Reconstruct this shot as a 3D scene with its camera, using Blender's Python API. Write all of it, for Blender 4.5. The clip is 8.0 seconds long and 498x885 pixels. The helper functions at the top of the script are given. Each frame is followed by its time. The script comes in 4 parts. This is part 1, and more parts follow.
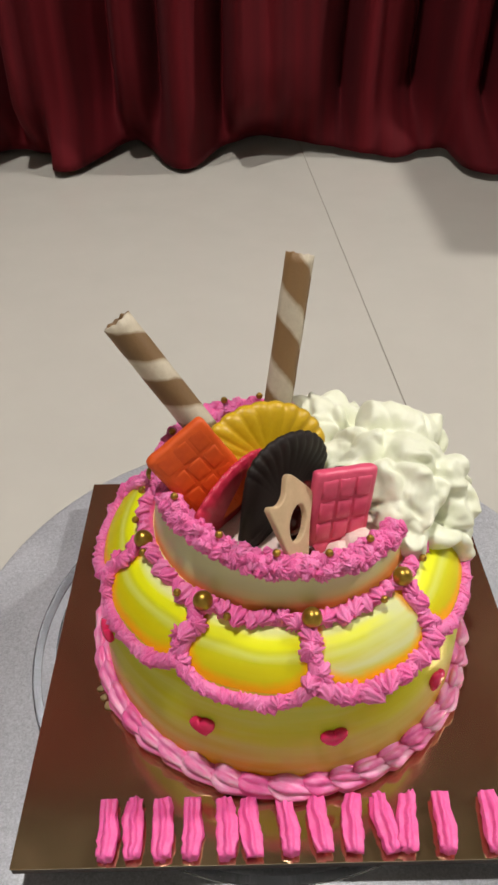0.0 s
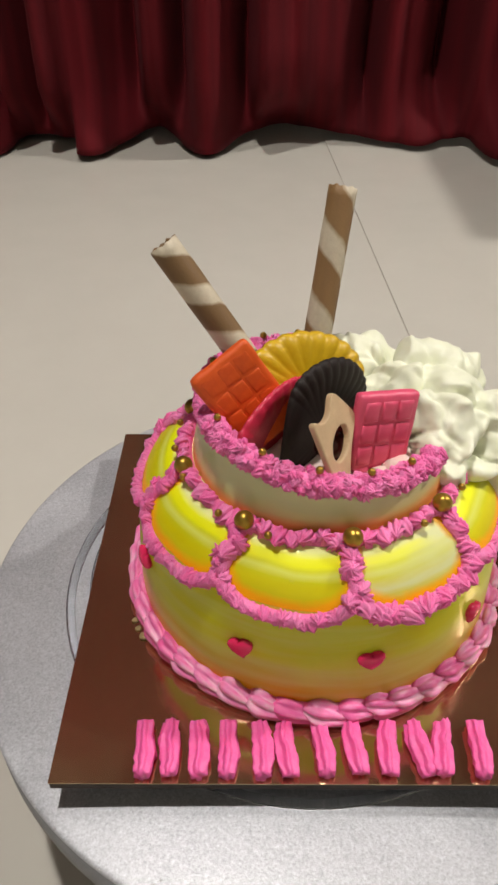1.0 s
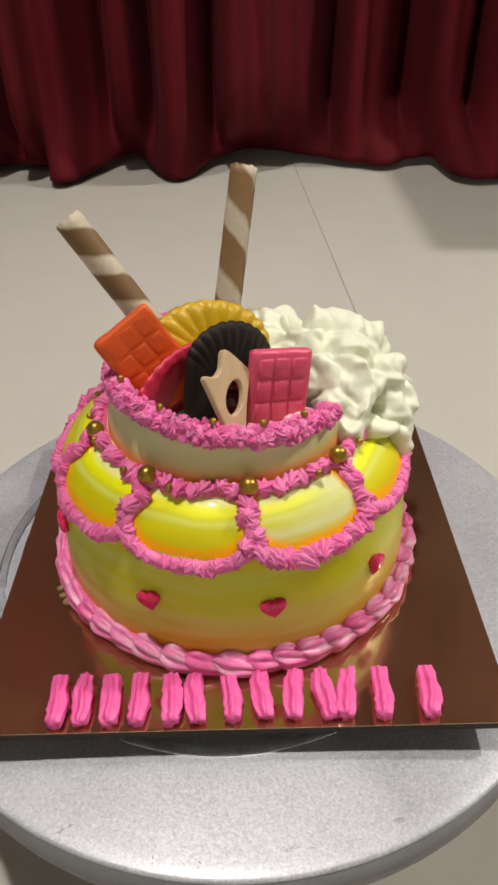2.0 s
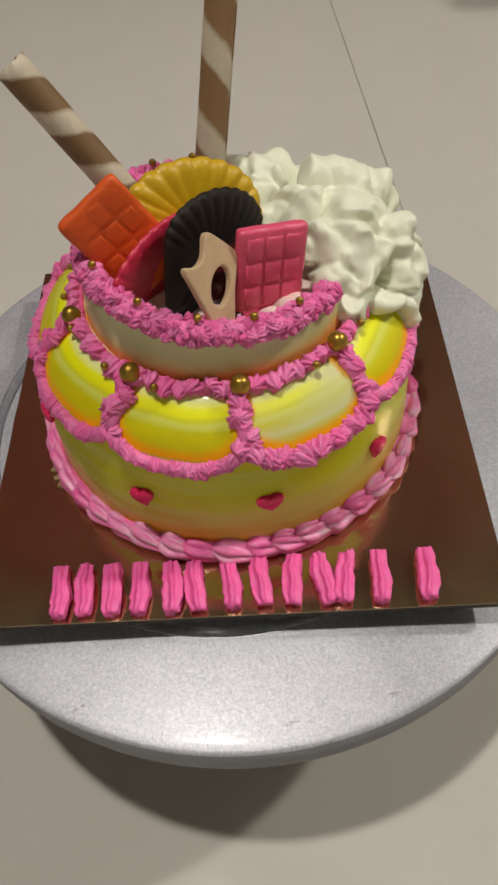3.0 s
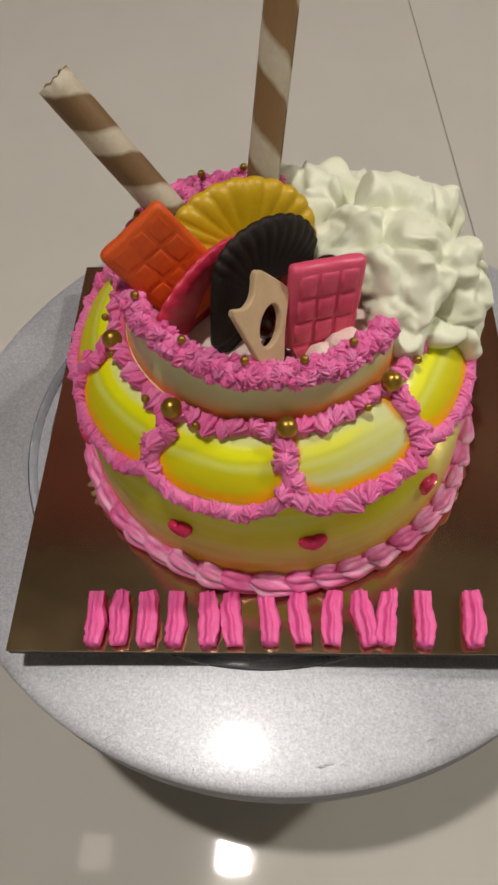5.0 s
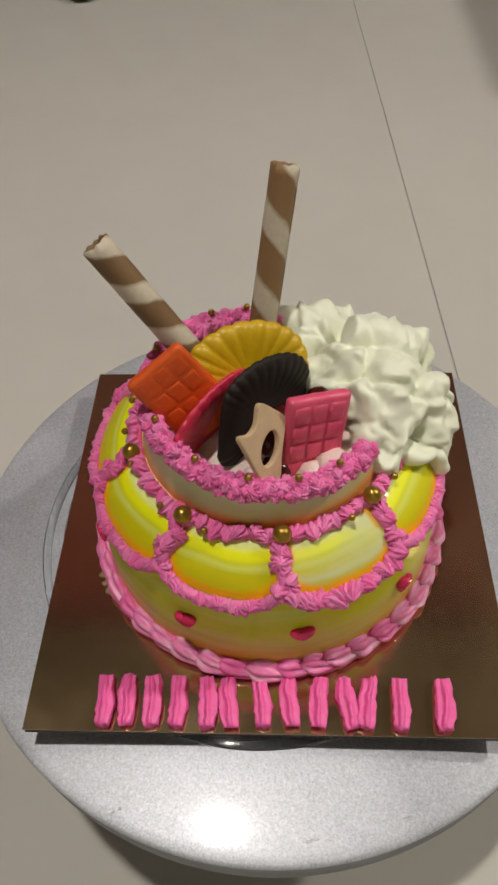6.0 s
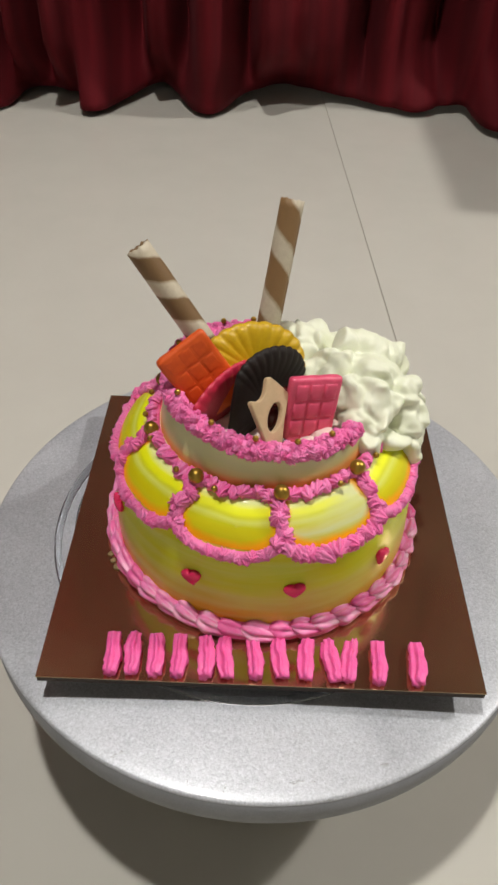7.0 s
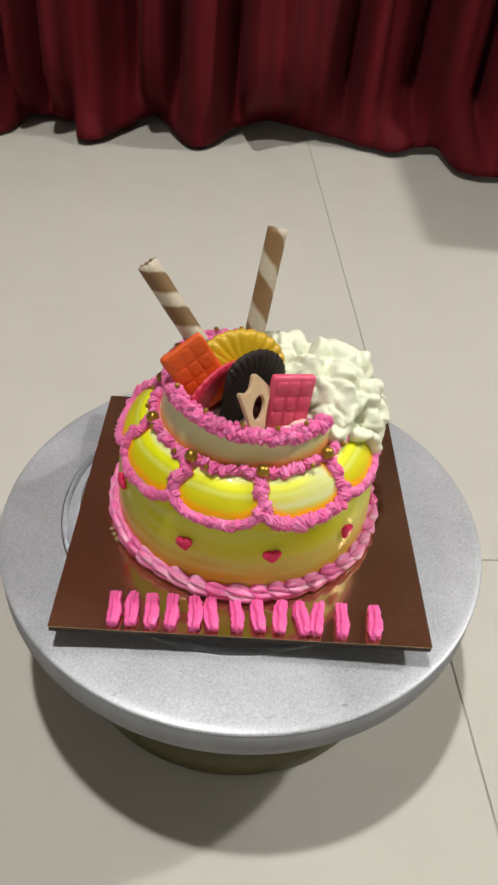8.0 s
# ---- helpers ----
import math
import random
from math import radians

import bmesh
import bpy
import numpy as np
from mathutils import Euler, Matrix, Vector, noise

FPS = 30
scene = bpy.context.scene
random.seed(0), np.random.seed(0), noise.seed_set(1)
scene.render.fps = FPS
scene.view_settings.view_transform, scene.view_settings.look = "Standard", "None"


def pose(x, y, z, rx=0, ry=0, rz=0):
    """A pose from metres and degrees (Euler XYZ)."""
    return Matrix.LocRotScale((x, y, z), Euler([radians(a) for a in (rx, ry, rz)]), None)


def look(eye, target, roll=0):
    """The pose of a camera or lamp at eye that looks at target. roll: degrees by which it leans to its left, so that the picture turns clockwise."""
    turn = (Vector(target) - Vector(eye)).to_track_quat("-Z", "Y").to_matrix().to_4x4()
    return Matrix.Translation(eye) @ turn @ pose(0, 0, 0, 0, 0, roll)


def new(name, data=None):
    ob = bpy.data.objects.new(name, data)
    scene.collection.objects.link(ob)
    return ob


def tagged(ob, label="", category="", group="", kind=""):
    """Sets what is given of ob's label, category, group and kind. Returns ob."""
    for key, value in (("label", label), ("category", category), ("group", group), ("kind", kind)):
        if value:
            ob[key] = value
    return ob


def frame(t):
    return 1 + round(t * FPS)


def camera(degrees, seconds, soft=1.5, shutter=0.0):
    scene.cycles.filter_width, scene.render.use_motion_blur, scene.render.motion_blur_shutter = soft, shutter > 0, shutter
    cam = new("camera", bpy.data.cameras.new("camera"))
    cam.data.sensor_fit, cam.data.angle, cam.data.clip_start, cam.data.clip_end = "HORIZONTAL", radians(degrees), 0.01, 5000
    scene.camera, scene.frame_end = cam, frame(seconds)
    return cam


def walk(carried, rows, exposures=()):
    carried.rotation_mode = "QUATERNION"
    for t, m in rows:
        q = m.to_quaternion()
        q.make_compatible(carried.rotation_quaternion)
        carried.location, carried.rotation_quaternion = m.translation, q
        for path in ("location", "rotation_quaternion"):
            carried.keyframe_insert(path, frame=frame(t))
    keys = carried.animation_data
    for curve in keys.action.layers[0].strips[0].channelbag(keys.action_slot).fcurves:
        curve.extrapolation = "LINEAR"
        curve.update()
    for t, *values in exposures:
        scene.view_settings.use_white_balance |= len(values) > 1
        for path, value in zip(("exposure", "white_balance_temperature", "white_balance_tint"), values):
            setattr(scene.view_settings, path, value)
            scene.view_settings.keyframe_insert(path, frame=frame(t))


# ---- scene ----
cam = camera(37.26, 8.0, soft=2.8)
PATH = [
    (0, (-0.0170, -0.2130, 0.4185), (-0.0136, 0.1003, 0.1700), -0.62),
    (0.5, (-0.0217, -0.2202, 0.4214), (-0.0200, 0.0924, 0.1719), 0.46),
    (1, (-0.0286, -0.2323, 0.3976), (-0.0310, 0.0819, 0.1501), -0.22),
    (1.5, (-0.0123, -0.2585, 0.3797), (-0.0113, 0.0703, 0.1520), 0.09),
    (1.7, (-0.0020, -0.2610, 0.3814), (-0.0015, 0.0700, 0.1568), -0.46),
    (2.8, (0.0123, -0.2323, 0.3925), (0.0076, 0.0304, 0.0909), -3.91),
    (3, (0.0131, -0.2174, 0.3988), (0.0040, 0.0249, 0.0806), -4.78),
    (3.5, (0.0087, -0.1780, 0.3616), (-0.0305, 0.0094, 0.0104), -12.47),
    (4, (0.0161, -0.1819, 0.3850), (-0.0175, 0.0165, 0.0393), -10.36),
    (4.2, (0.0146, -0.1829, 0.3925), (-0.0144, 0.0203, 0.0492), -8.91),
    (5.3, (0.0110, -0.1877, 0.4192), (-0.0184, 0.0405, 0.0919), -6.56),
    (5.5, (0.0108, -0.1913, 0.4303), (-0.0156, 0.0451, 0.1087), -5.61),
    (6, (0.0070, -0.1979, 0.4474), (-0.0130, 0.0534, 0.1368), -3.56),
    (6.5, (-0.0002, -0.2165, 0.4545), (-0.0192, 0.0451, 0.1525), -2.74),
    (7, (-0.0075, -0.2748, 0.4439), (-0.0097, 0.0219, 0.1756), 1.87),
    (7.5, (-0.0058, -0.3156, 0.4636), (0.0081, -0.0040, 0.2131), 4.69),
    (8, (-0.0117, -0.3334, 0.4687), (-0.0020, -0.0270, 0.2118), 4.75),
]
EXPOSURES = [(0, -0.06, 6560, 12.3), (1, -0.05, 6700, 12.3), (1.5, 0.01, 6720, 12.3), (1.7, 0.0, 6720, 12.3), (2.8, -0.36, 6740, 12.3), (3, -0.45, 6740, 12.3), (3.5, -0.51, 6780, 13.3), (4.2, -0.52, 6780, 13.3), (5.5, -0.51, 6740, 12.3), (6, -0.50, 6700, 11.3), (6.5, -0.42, 6620, 11.3), (7, -0.13, 6500, 10.3), (7.5, 0.04, 6440, 10.3), (8, 0.05, 6420, 9.3)]
walk(cam, [(t, look(eye, target, roll)) for t, eye, target, roll in PATH], EXPOSURES)

# ---- light ----
LAMP_TOP = 2.75
world = bpy.data.worlds.new("room_air")
scene.world = world
world.use_nodes = True
world.node_tree.nodes["Background"].inputs[0].default_value = (0.9, 0.85, 0.75, 1)
world.node_tree.nodes["Background"].inputs[1].default_value = 0.01


def lamp(name, x, y, size, watts, colour):
    data = bpy.data.lights.new(name, "AREA")
    data.shape, data.size, data.energy, data.color = "SQUARE", size, watts, colour
    ob = new(name, data)
    ob.matrix_basis = pose(x, y, LAMP_TOP - 0.012)
    return ob


WHITE = (1.0, 0.968, 0.915)
# the third entry is an unseen fill lamp, added to brighten the cake's front
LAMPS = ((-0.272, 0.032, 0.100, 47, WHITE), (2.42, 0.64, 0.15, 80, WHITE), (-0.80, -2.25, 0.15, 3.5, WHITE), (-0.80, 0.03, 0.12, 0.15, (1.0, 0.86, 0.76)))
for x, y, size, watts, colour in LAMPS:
    lamp("downlight_or_fill", x, y, size, watts, colour)


# ---- materials ----
def shader(name, rough=0.5, metal=0.0, spec=0.5):
    m = bpy.data.materials.new(name)
    m.use_nodes = True
    b = m.node_tree.nodes["Principled BSDF"]
    b.inputs["Roughness"].default_value, b.inputs["Metallic"].default_value = rough, metal
    b.inputs["Specular IOR Level"].default_value = spec
    return m, m.node_tree, b


def node(tree, kind, **values):
    n = tree.nodes.new(kind)
    for key, value in values.items():
        n.inputs[key].default_value = value
    return n


def ramp(tree, source, stops):
    r = tree.nodes.new("ShaderNodeValToRGB")
    while len(r.color_ramp.elements) < len(stops):
        r.color_ramp.elements.new(0.5)
    for e, (place, colour) in zip(r.color_ramp.elements, stops):
        e.position, e.color = place, (*colour, 1)
    tree.links.new(source, r.inputs[0])
    return r.outputs[0]


def noise_of(tree, scale, detail=4, rough=0.55, coords="Object", distort=0.0):
    c = tree.nodes.new("ShaderNodeTexCoord")
    n = node(tree, "ShaderNodeTexNoise", Scale=scale, Detail=detail, Roughness=rough, Distortion=distort)
    tree.links.new(c.outputs[coords], n.inputs["Vector"])
    return n.outputs["Fac"]


def mixed(tree, factor, a, b, how="MIX"):
    n = tree.nodes.new("ShaderNodeMix")
    n.data_type, n.blend_type = "RGBA", how
    for slot, value in ((0, factor), (6, a), (7, b)):
        if isinstance(value, bpy.types.NodeSocket):
            tree.links.new(value, n.inputs[slot])
        else:
            n.inputs[slot].default_value = (*value, 1) if isinstance(value, tuple) else value
    return n.outputs[2]


def maths(tree, how, *args):
    n = tree.nodes.new("ShaderNodeMath")
    n.operation = how
    for k, value in enumerate(args):
        if isinstance(value, bpy.types.NodeSocket):
            tree.links.new(value, n.inputs[k])
        else:
            n.inputs[k].default_value = value
    return n.outputs[0]


def bumped(tree, b, height, strength, distance):
    n = node(tree, "ShaderNodeBump", Strength=strength, Distance=distance)
    tree.links.new(height, n.inputs["Height"])
    tree.links.new(n.outputs[0], b.inputs["Normal"])


def two_tone(name, dark, light, scale, rough, bump=0.3, depth=0.0005, metal=0.0, spec=0.5, fine=6.0, by_object=0.0):
    """A surface between two tones, with a coarse and a fine variation."""
    m, tree, b = shader(name, rough, metal, spec)
    coarse, small = noise_of(tree, scale), noise_of(tree, scale * fine, 6)
    mix = maths(tree, "MULTIPLY_ADD", small, 0.45, maths(tree, "MULTIPLY", coarse, 0.55))
    if by_object:
        info = tree.nodes.new("ShaderNodeObjectInfo")
        mix = maths(tree, "MULTIPLY_ADD", maths(tree, "SUBTRACT", info.outputs["Random"], 0.5), by_object, mix)
    tree.links.new(ramp(tree, mix, [(0.3, dark), (0.7, light)]), b.inputs["Base Color"])
    if bump:
        bumped(tree, b, small, bump, depth)
    return m


def soften(m, weight, radius, scale=0.004):
    b = m.node_tree.nodes["Principled BSDF"]
    b.inputs["Subsurface Weight"].default_value = weight
    b.inputs["Subsurface Radius"].default_value = radius
    b.inputs["Subsurface Scale"].default_value = scale
    return m


PINK = soften(two_tone("pink_buttercream", (0.89, 0.125, 0.395), (0.97, 0.28, 0.57), 260, 0.48, 0.55, 0.0010, by_object=0.25), 0.14, (1, 0.35, 0.45), 0.002)
PINK_DEEP = soften(two_tone("deep_pink_icing", (0.87, 0.085, 0.345), (0.94, 0.165, 0.46), 160, 0.42, 0.4, 0.0007), 0.12, (1, 0.3, 0.4))
CREAM = soften(two_tone("whipped_cream", (0.76, 0.79, 0.595), (0.84, 0.86, 0.70), 60, 0.42, 0.25, 0.0006), 0.05, (1, 0.95, 0.6), 0.006)
FILLING = two_tone("pale_pink_filling", (0.80, 0.55, 0.52), (0.88, 0.78, 0.68), 90, 0.4, 0.5, 0.001)
CHERRY = two_tone("dark_cherry", (0.030, 0.004, 0.004), (0.10, 0.012, 0.010), 90, 0.16, 0.2, 0.0006)
ORANGE = two_tone("orange_chocolate", (0.64, 0.072, 0.006), (0.76, 0.112, 0.010), 70, 0.50, 0.2, 0.0004)
ROSE = two_tone("rose_chocolate", (0.68, 0.068, 0.150), (0.79, 0.105, 0.20), 70, 0.36, 0.2, 0.0004)
RED = two_tone("red_chocolate", (0.54, 0.014, 0.050), (0.64, 0.032, 0.085), 70, 0.42, 0.2, 0.0004)
YELLOW = two_tone("yellow_chocolate", (0.52, 0.31, 0.003), (0.63, 0.405, 0.006), 70, 0.42, 0.2, 0.0004)
DARK = two_tone("dark_chocolate", (0.010, 0.007, 0.006), (0.020, 0.013, 0.011), 80, 0.60, 0.2, 0.0004, spec=0.3)
BEIGE = two_tone("caramel_chocolate", (0.52, 0.37, 0.215), (0.65, 0.48, 0.29), 60, 0.42, 0.25, 0.0004)
GOLD = two_tone("gold_pearl", (0.33, 0.20, 0.03), (0.44, 0.28, 0.05), 300, 0.34, 0.05, 0.0002, metal=0.85)
HEART = two_tone("red_candy", (0.70, 0.012, 0.09), (0.80, 0.03, 0.14), 120, 0.16, 0.05, 0.0002)
GOLDEN_LUMP = two_tone("golden_brown_lump", (0.20, 0.13, 0.05), (0.42, 0.31, 0.14), 900, 0.55, 0.5, 0.0004)
PLASTER = two_tone("white_plaster", (0.74, 0.71, 0.65), (0.80, 0.77, 0.71), 3, 0.8, 0.2, 0.002)
PAINT = two_tone("taupe_wall_paint", (0.195, 0.187, 0.166), (0.235, 0.225, 0.198), 3, 0.8, 0.2, 0.002)
CEILING = two_tone("beige_ceiling_paint", (0.18, 0.165, 0.14), (0.21, 0.19, 0.165), 2, 0.85, 0.15, 0.001)
GROUT = two_tone("grey_grout", (0.40, 0.37, 0.32), (0.47, 0.44, 0.39), 60, 0.9, 0.4, 0.001)
TILE = two_tone("polished_beige_tile", (0.522, 0.505, 0.452), (0.570, 0.553, 0.497), 1.6, 0.034, 0.0, fine=9, by_object=0.06)
OLIVE = two_tone("olive_painted_metal", (0.085, 0.075, 0.030), (0.13, 0.115, 0.05), 30, 0.4, 0.2, 0.0004)
# silver edge with its shade put into the colour, hence darker than the top
EDGE = two_tone("shaded_silver_grey", (0.17, 0.174, 0.185), (0.235, 0.24, 0.252), 40, 0.5, 0.3, 0.0003, fine=20)
TRIM = two_tone("white_lamp_trim", (0.75, 0.75, 0.74), (0.82, 0.82, 0.81), 20, 0.4, 0.0)
CHIP = two_tone("dark_scuff", (0.26, 0.26, 0.265), (0.42, 0.42, 0.43), 900, 0.6, 0.2, 0.0002)


def silver_paint():
    """Sprayed aluminium paint with sparkling grain and smudges."""
    m, tree, b = shader("silver_spray_paint", 0.42, 0.27, 0.35)
    grain, smudge = noise_of(tree, 1050, 3, 0.75), noise_of(tree, 14, 6, 0.65, distort=0.6)
    dimple = noise_of(tree, 560, 4, 0.65, distort=0.5)
    tone = maths(tree, "MULTIPLY_ADD", grain, 0.50, maths(tree, "MULTIPLY", smudge, 0.22))
    tone = maths(tree, "MULTIPLY_ADD", dimple, 0.28, tone)
    tree.links.new(ramp(tree, tone, [(0.36, (0.32, 0.333, 0.360)), (0.50, (0.46, 0.475, 0.508)), (0.64, (0.61, 0.63, 0.67))]), b.inputs["Base Color"])
    tree.links.new(ramp(tree, smudge, [(0.3, (0.35,) * 3), (0.7, (0.43,) * 3)]), b.inputs["Roughness"])
    b.inputs["Coat Weight"].default_value, b.inputs["Coat Roughness"].default_value = 0.15, 0.13
    bumped(tree, b, maths(tree, "ADD", maths(tree, "MULTIPLY", grain, 0.7), maths(tree, "MULTIPLY", dimple, 0.8)), 0.32, 0.0004)
    return m


def gold_foil():
    """Gold cake board foil: a soft mirror with faint smudges and scratches."""
    m, tree, b = shader("gold_foil_card", 0.2, 0.94)
    smear = noise_of(tree, 16, 5, 0.6, distort=0.8)
    tree.links.new(ramp(tree, smear, [(0.3, (0.57, 0.41, 0.22)), (0.7, (0.66, 0.485, 0.265))]), b.inputs["Base Color"])
    tree.links.new(ramp(tree, smear, [(0.35, (0.10,) * 3), (0.7, (0.17,) * 3)]), b.inputs["Roughness"])
    bumped(tree, b, maths(tree, "MULTIPLY_ADD", noise_of(tree, 55, 3, 0.5, distort=1.2), 0.4, smear), 0.06, 0.0004)
    return m


def icing(name, stops, low, high, pale=(0.78, 0.79, 0.24), posts=None, coat=0.28, sway=0.5, gloss=0.07, haze=0.22):
    """Smooth glazed icing in airbrushed bands that follow the height, wavering round the cake."""
    m, tree, b = shader(name, 0.45, spec=0.22)
    c = tree.nodes.new("ShaderNodeTexCoord")
    sep = tree.nodes.new("ShaderNodeSeparateXYZ")
    tree.links.new(c.outputs["Object"], sep.inputs[0])
    flow = tree.nodes.new("ShaderNodeMapping")
    flow.inputs["Scale"].default_value = (17, 17, 60)
    tree.links.new(c.outputs["Object"], flow.inputs["Vector"])
    wave = node(tree, "ShaderNodeTexNoise", Scale=1.0, Detail=4.0, Roughness=0.5)
    tree.links.new(flow.outputs[0], wave.inputs["Vector"])
    up = maths(tree, "DIVIDE", maths(tree, "SUBTRACT", sep.outputs["Z"], low), high - low)
    up = maths(tree, "MULTIPLY_ADD", maths(tree, "SUBTRACT", wave.outputs["Fac"], 0.5), sway, up)
    drawn = tree.nodes.new("ShaderNodeMapping")
    drawn.inputs["Scale"].default_value, drawn.inputs["Location"].default_value = (16, 16, 150), (3.0, 1.0, 0.0)
    tree.links.new(c.outputs["Object"], drawn.inputs["Vector"])
    streak = node(tree, "ShaderNodeTexNoise", Scale=1.0, Detail=3.0, Roughness=0.5)
    tree.links.new(drawn.outputs[0], streak.inputs["Vector"])
    faint = ramp(tree, streak.outputs["Fac"], [(0.44, (0.0,) * 3), (0.72, (haze,) * 3)])
    tree.links.new(mixed(tree, faint, ramp(tree, up, stops), pale), b.inputs["Base Color"])
    if posts:
        start, pitch = posts
        turn = maths(tree, "ADD", maths(tree, "ARCTAN2", sep.outputs["Y"], sep.outputs["X"]), 2 * math.pi)
        along_ring = maths(tree, "FRACT", maths(tree, "ADD", maths(tree, "DIVIDE", maths(tree, "SUBTRACT", turn, start), pitch), 20.0))
        panel = maths(tree, "FLOOR", maths(tree, "DIVIDE", maths(tree, "SUBTRACT", turn, start), pitch))
        thin = maths(tree, "MULTIPLY", maths(tree, "COMPARE", panel, 2.0, 0.4), ramp(tree, streak.outputs["Fac"], [(0.36, (0.15,) * 3), (0.54, (0.95,) * 3)]))
        thin = maths(tree, "MULTIPLY", thin, ramp(tree, up, [(0.18, (0.1,) * 3), (0.36, (0.9,) * 3), (0.82, (0.95,) * 3), (0.90, (0.1,) * 3), (0.95, (0.1,) * 3), (1.0, (0.7,) * 3)]))
        tree.links.new(mixed(tree, thin, b.inputs["Base Color"].links[0].from_socket, (0.64, 0.68, 0.37)), b.inputs["Base Color"])
        near = maths(tree, "MULTIPLY", maths(tree, "ABSOLUTE", maths(tree, "SUBTRACT", along_ring, 0.5)), 2.0)
        near = maths(tree, "MULTIPLY_ADD", maths(tree, "SUBTRACT", noise_of(tree, 120, 3), 0.5), 0.25, near)
        side_mist = ramp(tree, near, [(0.78, (0.0,) * 3), (0.90, (0.95,) * 3)])
        flat_near = maths(tree, "MULTIPLY", maths(tree, "ABSOLUTE", maths(tree, "SUBTRACT", along_ring, 0.5)), 2.0)
        swag_line = maths(tree, "MULTIPLY_ADD", maths(tree, "POWER", flat_near, 3.2), 0.0068, 0.0524)
        over = maths(tree, "MULTIPLY", maths(tree, "SUBTRACT", sep.outputs["Z"], swag_line), 100.0)
        over = maths(tree, "MULTIPLY_ADD", maths(tree, "SUBTRACT", noise_of(tree, 150, 3), 0.5), 0.30, over)
        low_mist = ramp(tree, over, [(0.42, (0.95,) * 3), (0.55, (0.50,) * 3), (0.69, (0.0,) * 3)])
        mist = maths(tree, "MAXIMUM", side_mist, low_mist)
        tree.links.new(mixed(tree, mist, b.inputs["Base Color"].links[0].from_socket, (0.95, 0.44, 0.003)), b.inputs["Base Color"])
    bumped(tree, b, noise_of(tree, 70, 3), 0.12, 0.0012)
    b.inputs["Coat Weight"].default_value, b.inputs["Coat Roughness"].default_value = coat, gloss
    return soften(m, 0.1, (1, 0.8, 0.3))


LIME_SIDE = icing("lime_glazed_icing", [(0.0, (0.80, 0.30, 0.008)), (0.13, (0.74, 0.43, 0.016)), (0.26, (0.68, 0.55, 0.06)), (0.38, (0.69, 0.65, 0.12)), (0.48, (0.68, 0.68, 0.05)), (0.60, (0.64, 0.65, 0.004)), (0.74, (0.60, 0.62, 0.003)), (1.0, (0.70, 0.62, 0.003))], 0.006, 0.060, (0.78, 0.80, 0.26), coat=0.26, gloss=0.15, haze=0.45)
SHOULDER = icing("yellow_glazed_icing", [(0.0, (0.68, 0.50, 0.001)), (0.46, (0.64, 0.57, 0.001)), (0.54, (0.61, 0.59, 0.01)), (0.62, (0.67, 0.70, 0.13)), (0.675, (0.66, 0.68, 0.02)), (0.73, (0.82, 0.85, 0.002)), (0.80, (0.86, 0.90, 0.012)), (0.86, (0.81, 0.88, 0.32)), (1.0, (0.83, 0.88, 0.48))], 0.0548, 0.0712, (0.79, 0.81, 0.05), posts=(math.radians(197.5), math.radians(39.6)), coat=0.08, sway=0.24)
UPPER = icing("cream_glazed_icing", [(0.0, (0.88, 0.40, 0.08)), (0.16, (0.82, 0.54, 0.16)), (0.34, (0.68, 0.65, 0.26)), (0.6, (0.64, 0.66, 0.33)), (1.0, (0.66, 0.69, 0.39))], 0.0730, 0.084, sway=0.3)
SILVER, FOIL = silver_paint(), gold_foil()


def marbled_pink():
    m, tree, b = shader("pink_and_white_buttercream", 0.38)
    c = tree.nodes.new("ShaderNodeTexCoord")
    flow = tree.nodes.new("ShaderNodeMapping")
    flow.inputs["Scale"].default_value, flow.inputs["Rotation"].default_value = (90, 420, 420), (0.0, 0.5, 0.4)
    tree.links.new(c.outputs["Object"], flow.inputs["Vector"])
    n = node(tree, "ShaderNodeTexNoise", Scale=1.0, Detail=4.0)
    tree.links.new(flow.outputs[0], n.inputs["Vector"])
    info = tree.nodes.new("ShaderNodeObjectInfo")
    tone = maths(tree, "MULTIPLY_ADD", maths(tree, "SUBTRACT", info.outputs["Random"], 0.5), 0.22, n.outputs["Fac"])
    tree.links.new(ramp(tree, tone, [(0.36, (0.82, 0.13, 0.38)), (0.54, (0.89, 0.27, 0.53)), (0.70, (0.90, 0.46, 0.62)), (0.80, (0.92, 0.76, 0.81))]), b.inputs["Base Color"])
    bumped(tree, b, noise_of(tree, 700, 4), 0.3, 0.0005)
    return soften(m, 0.12, (1, 0.35, 0.45), 0.002)


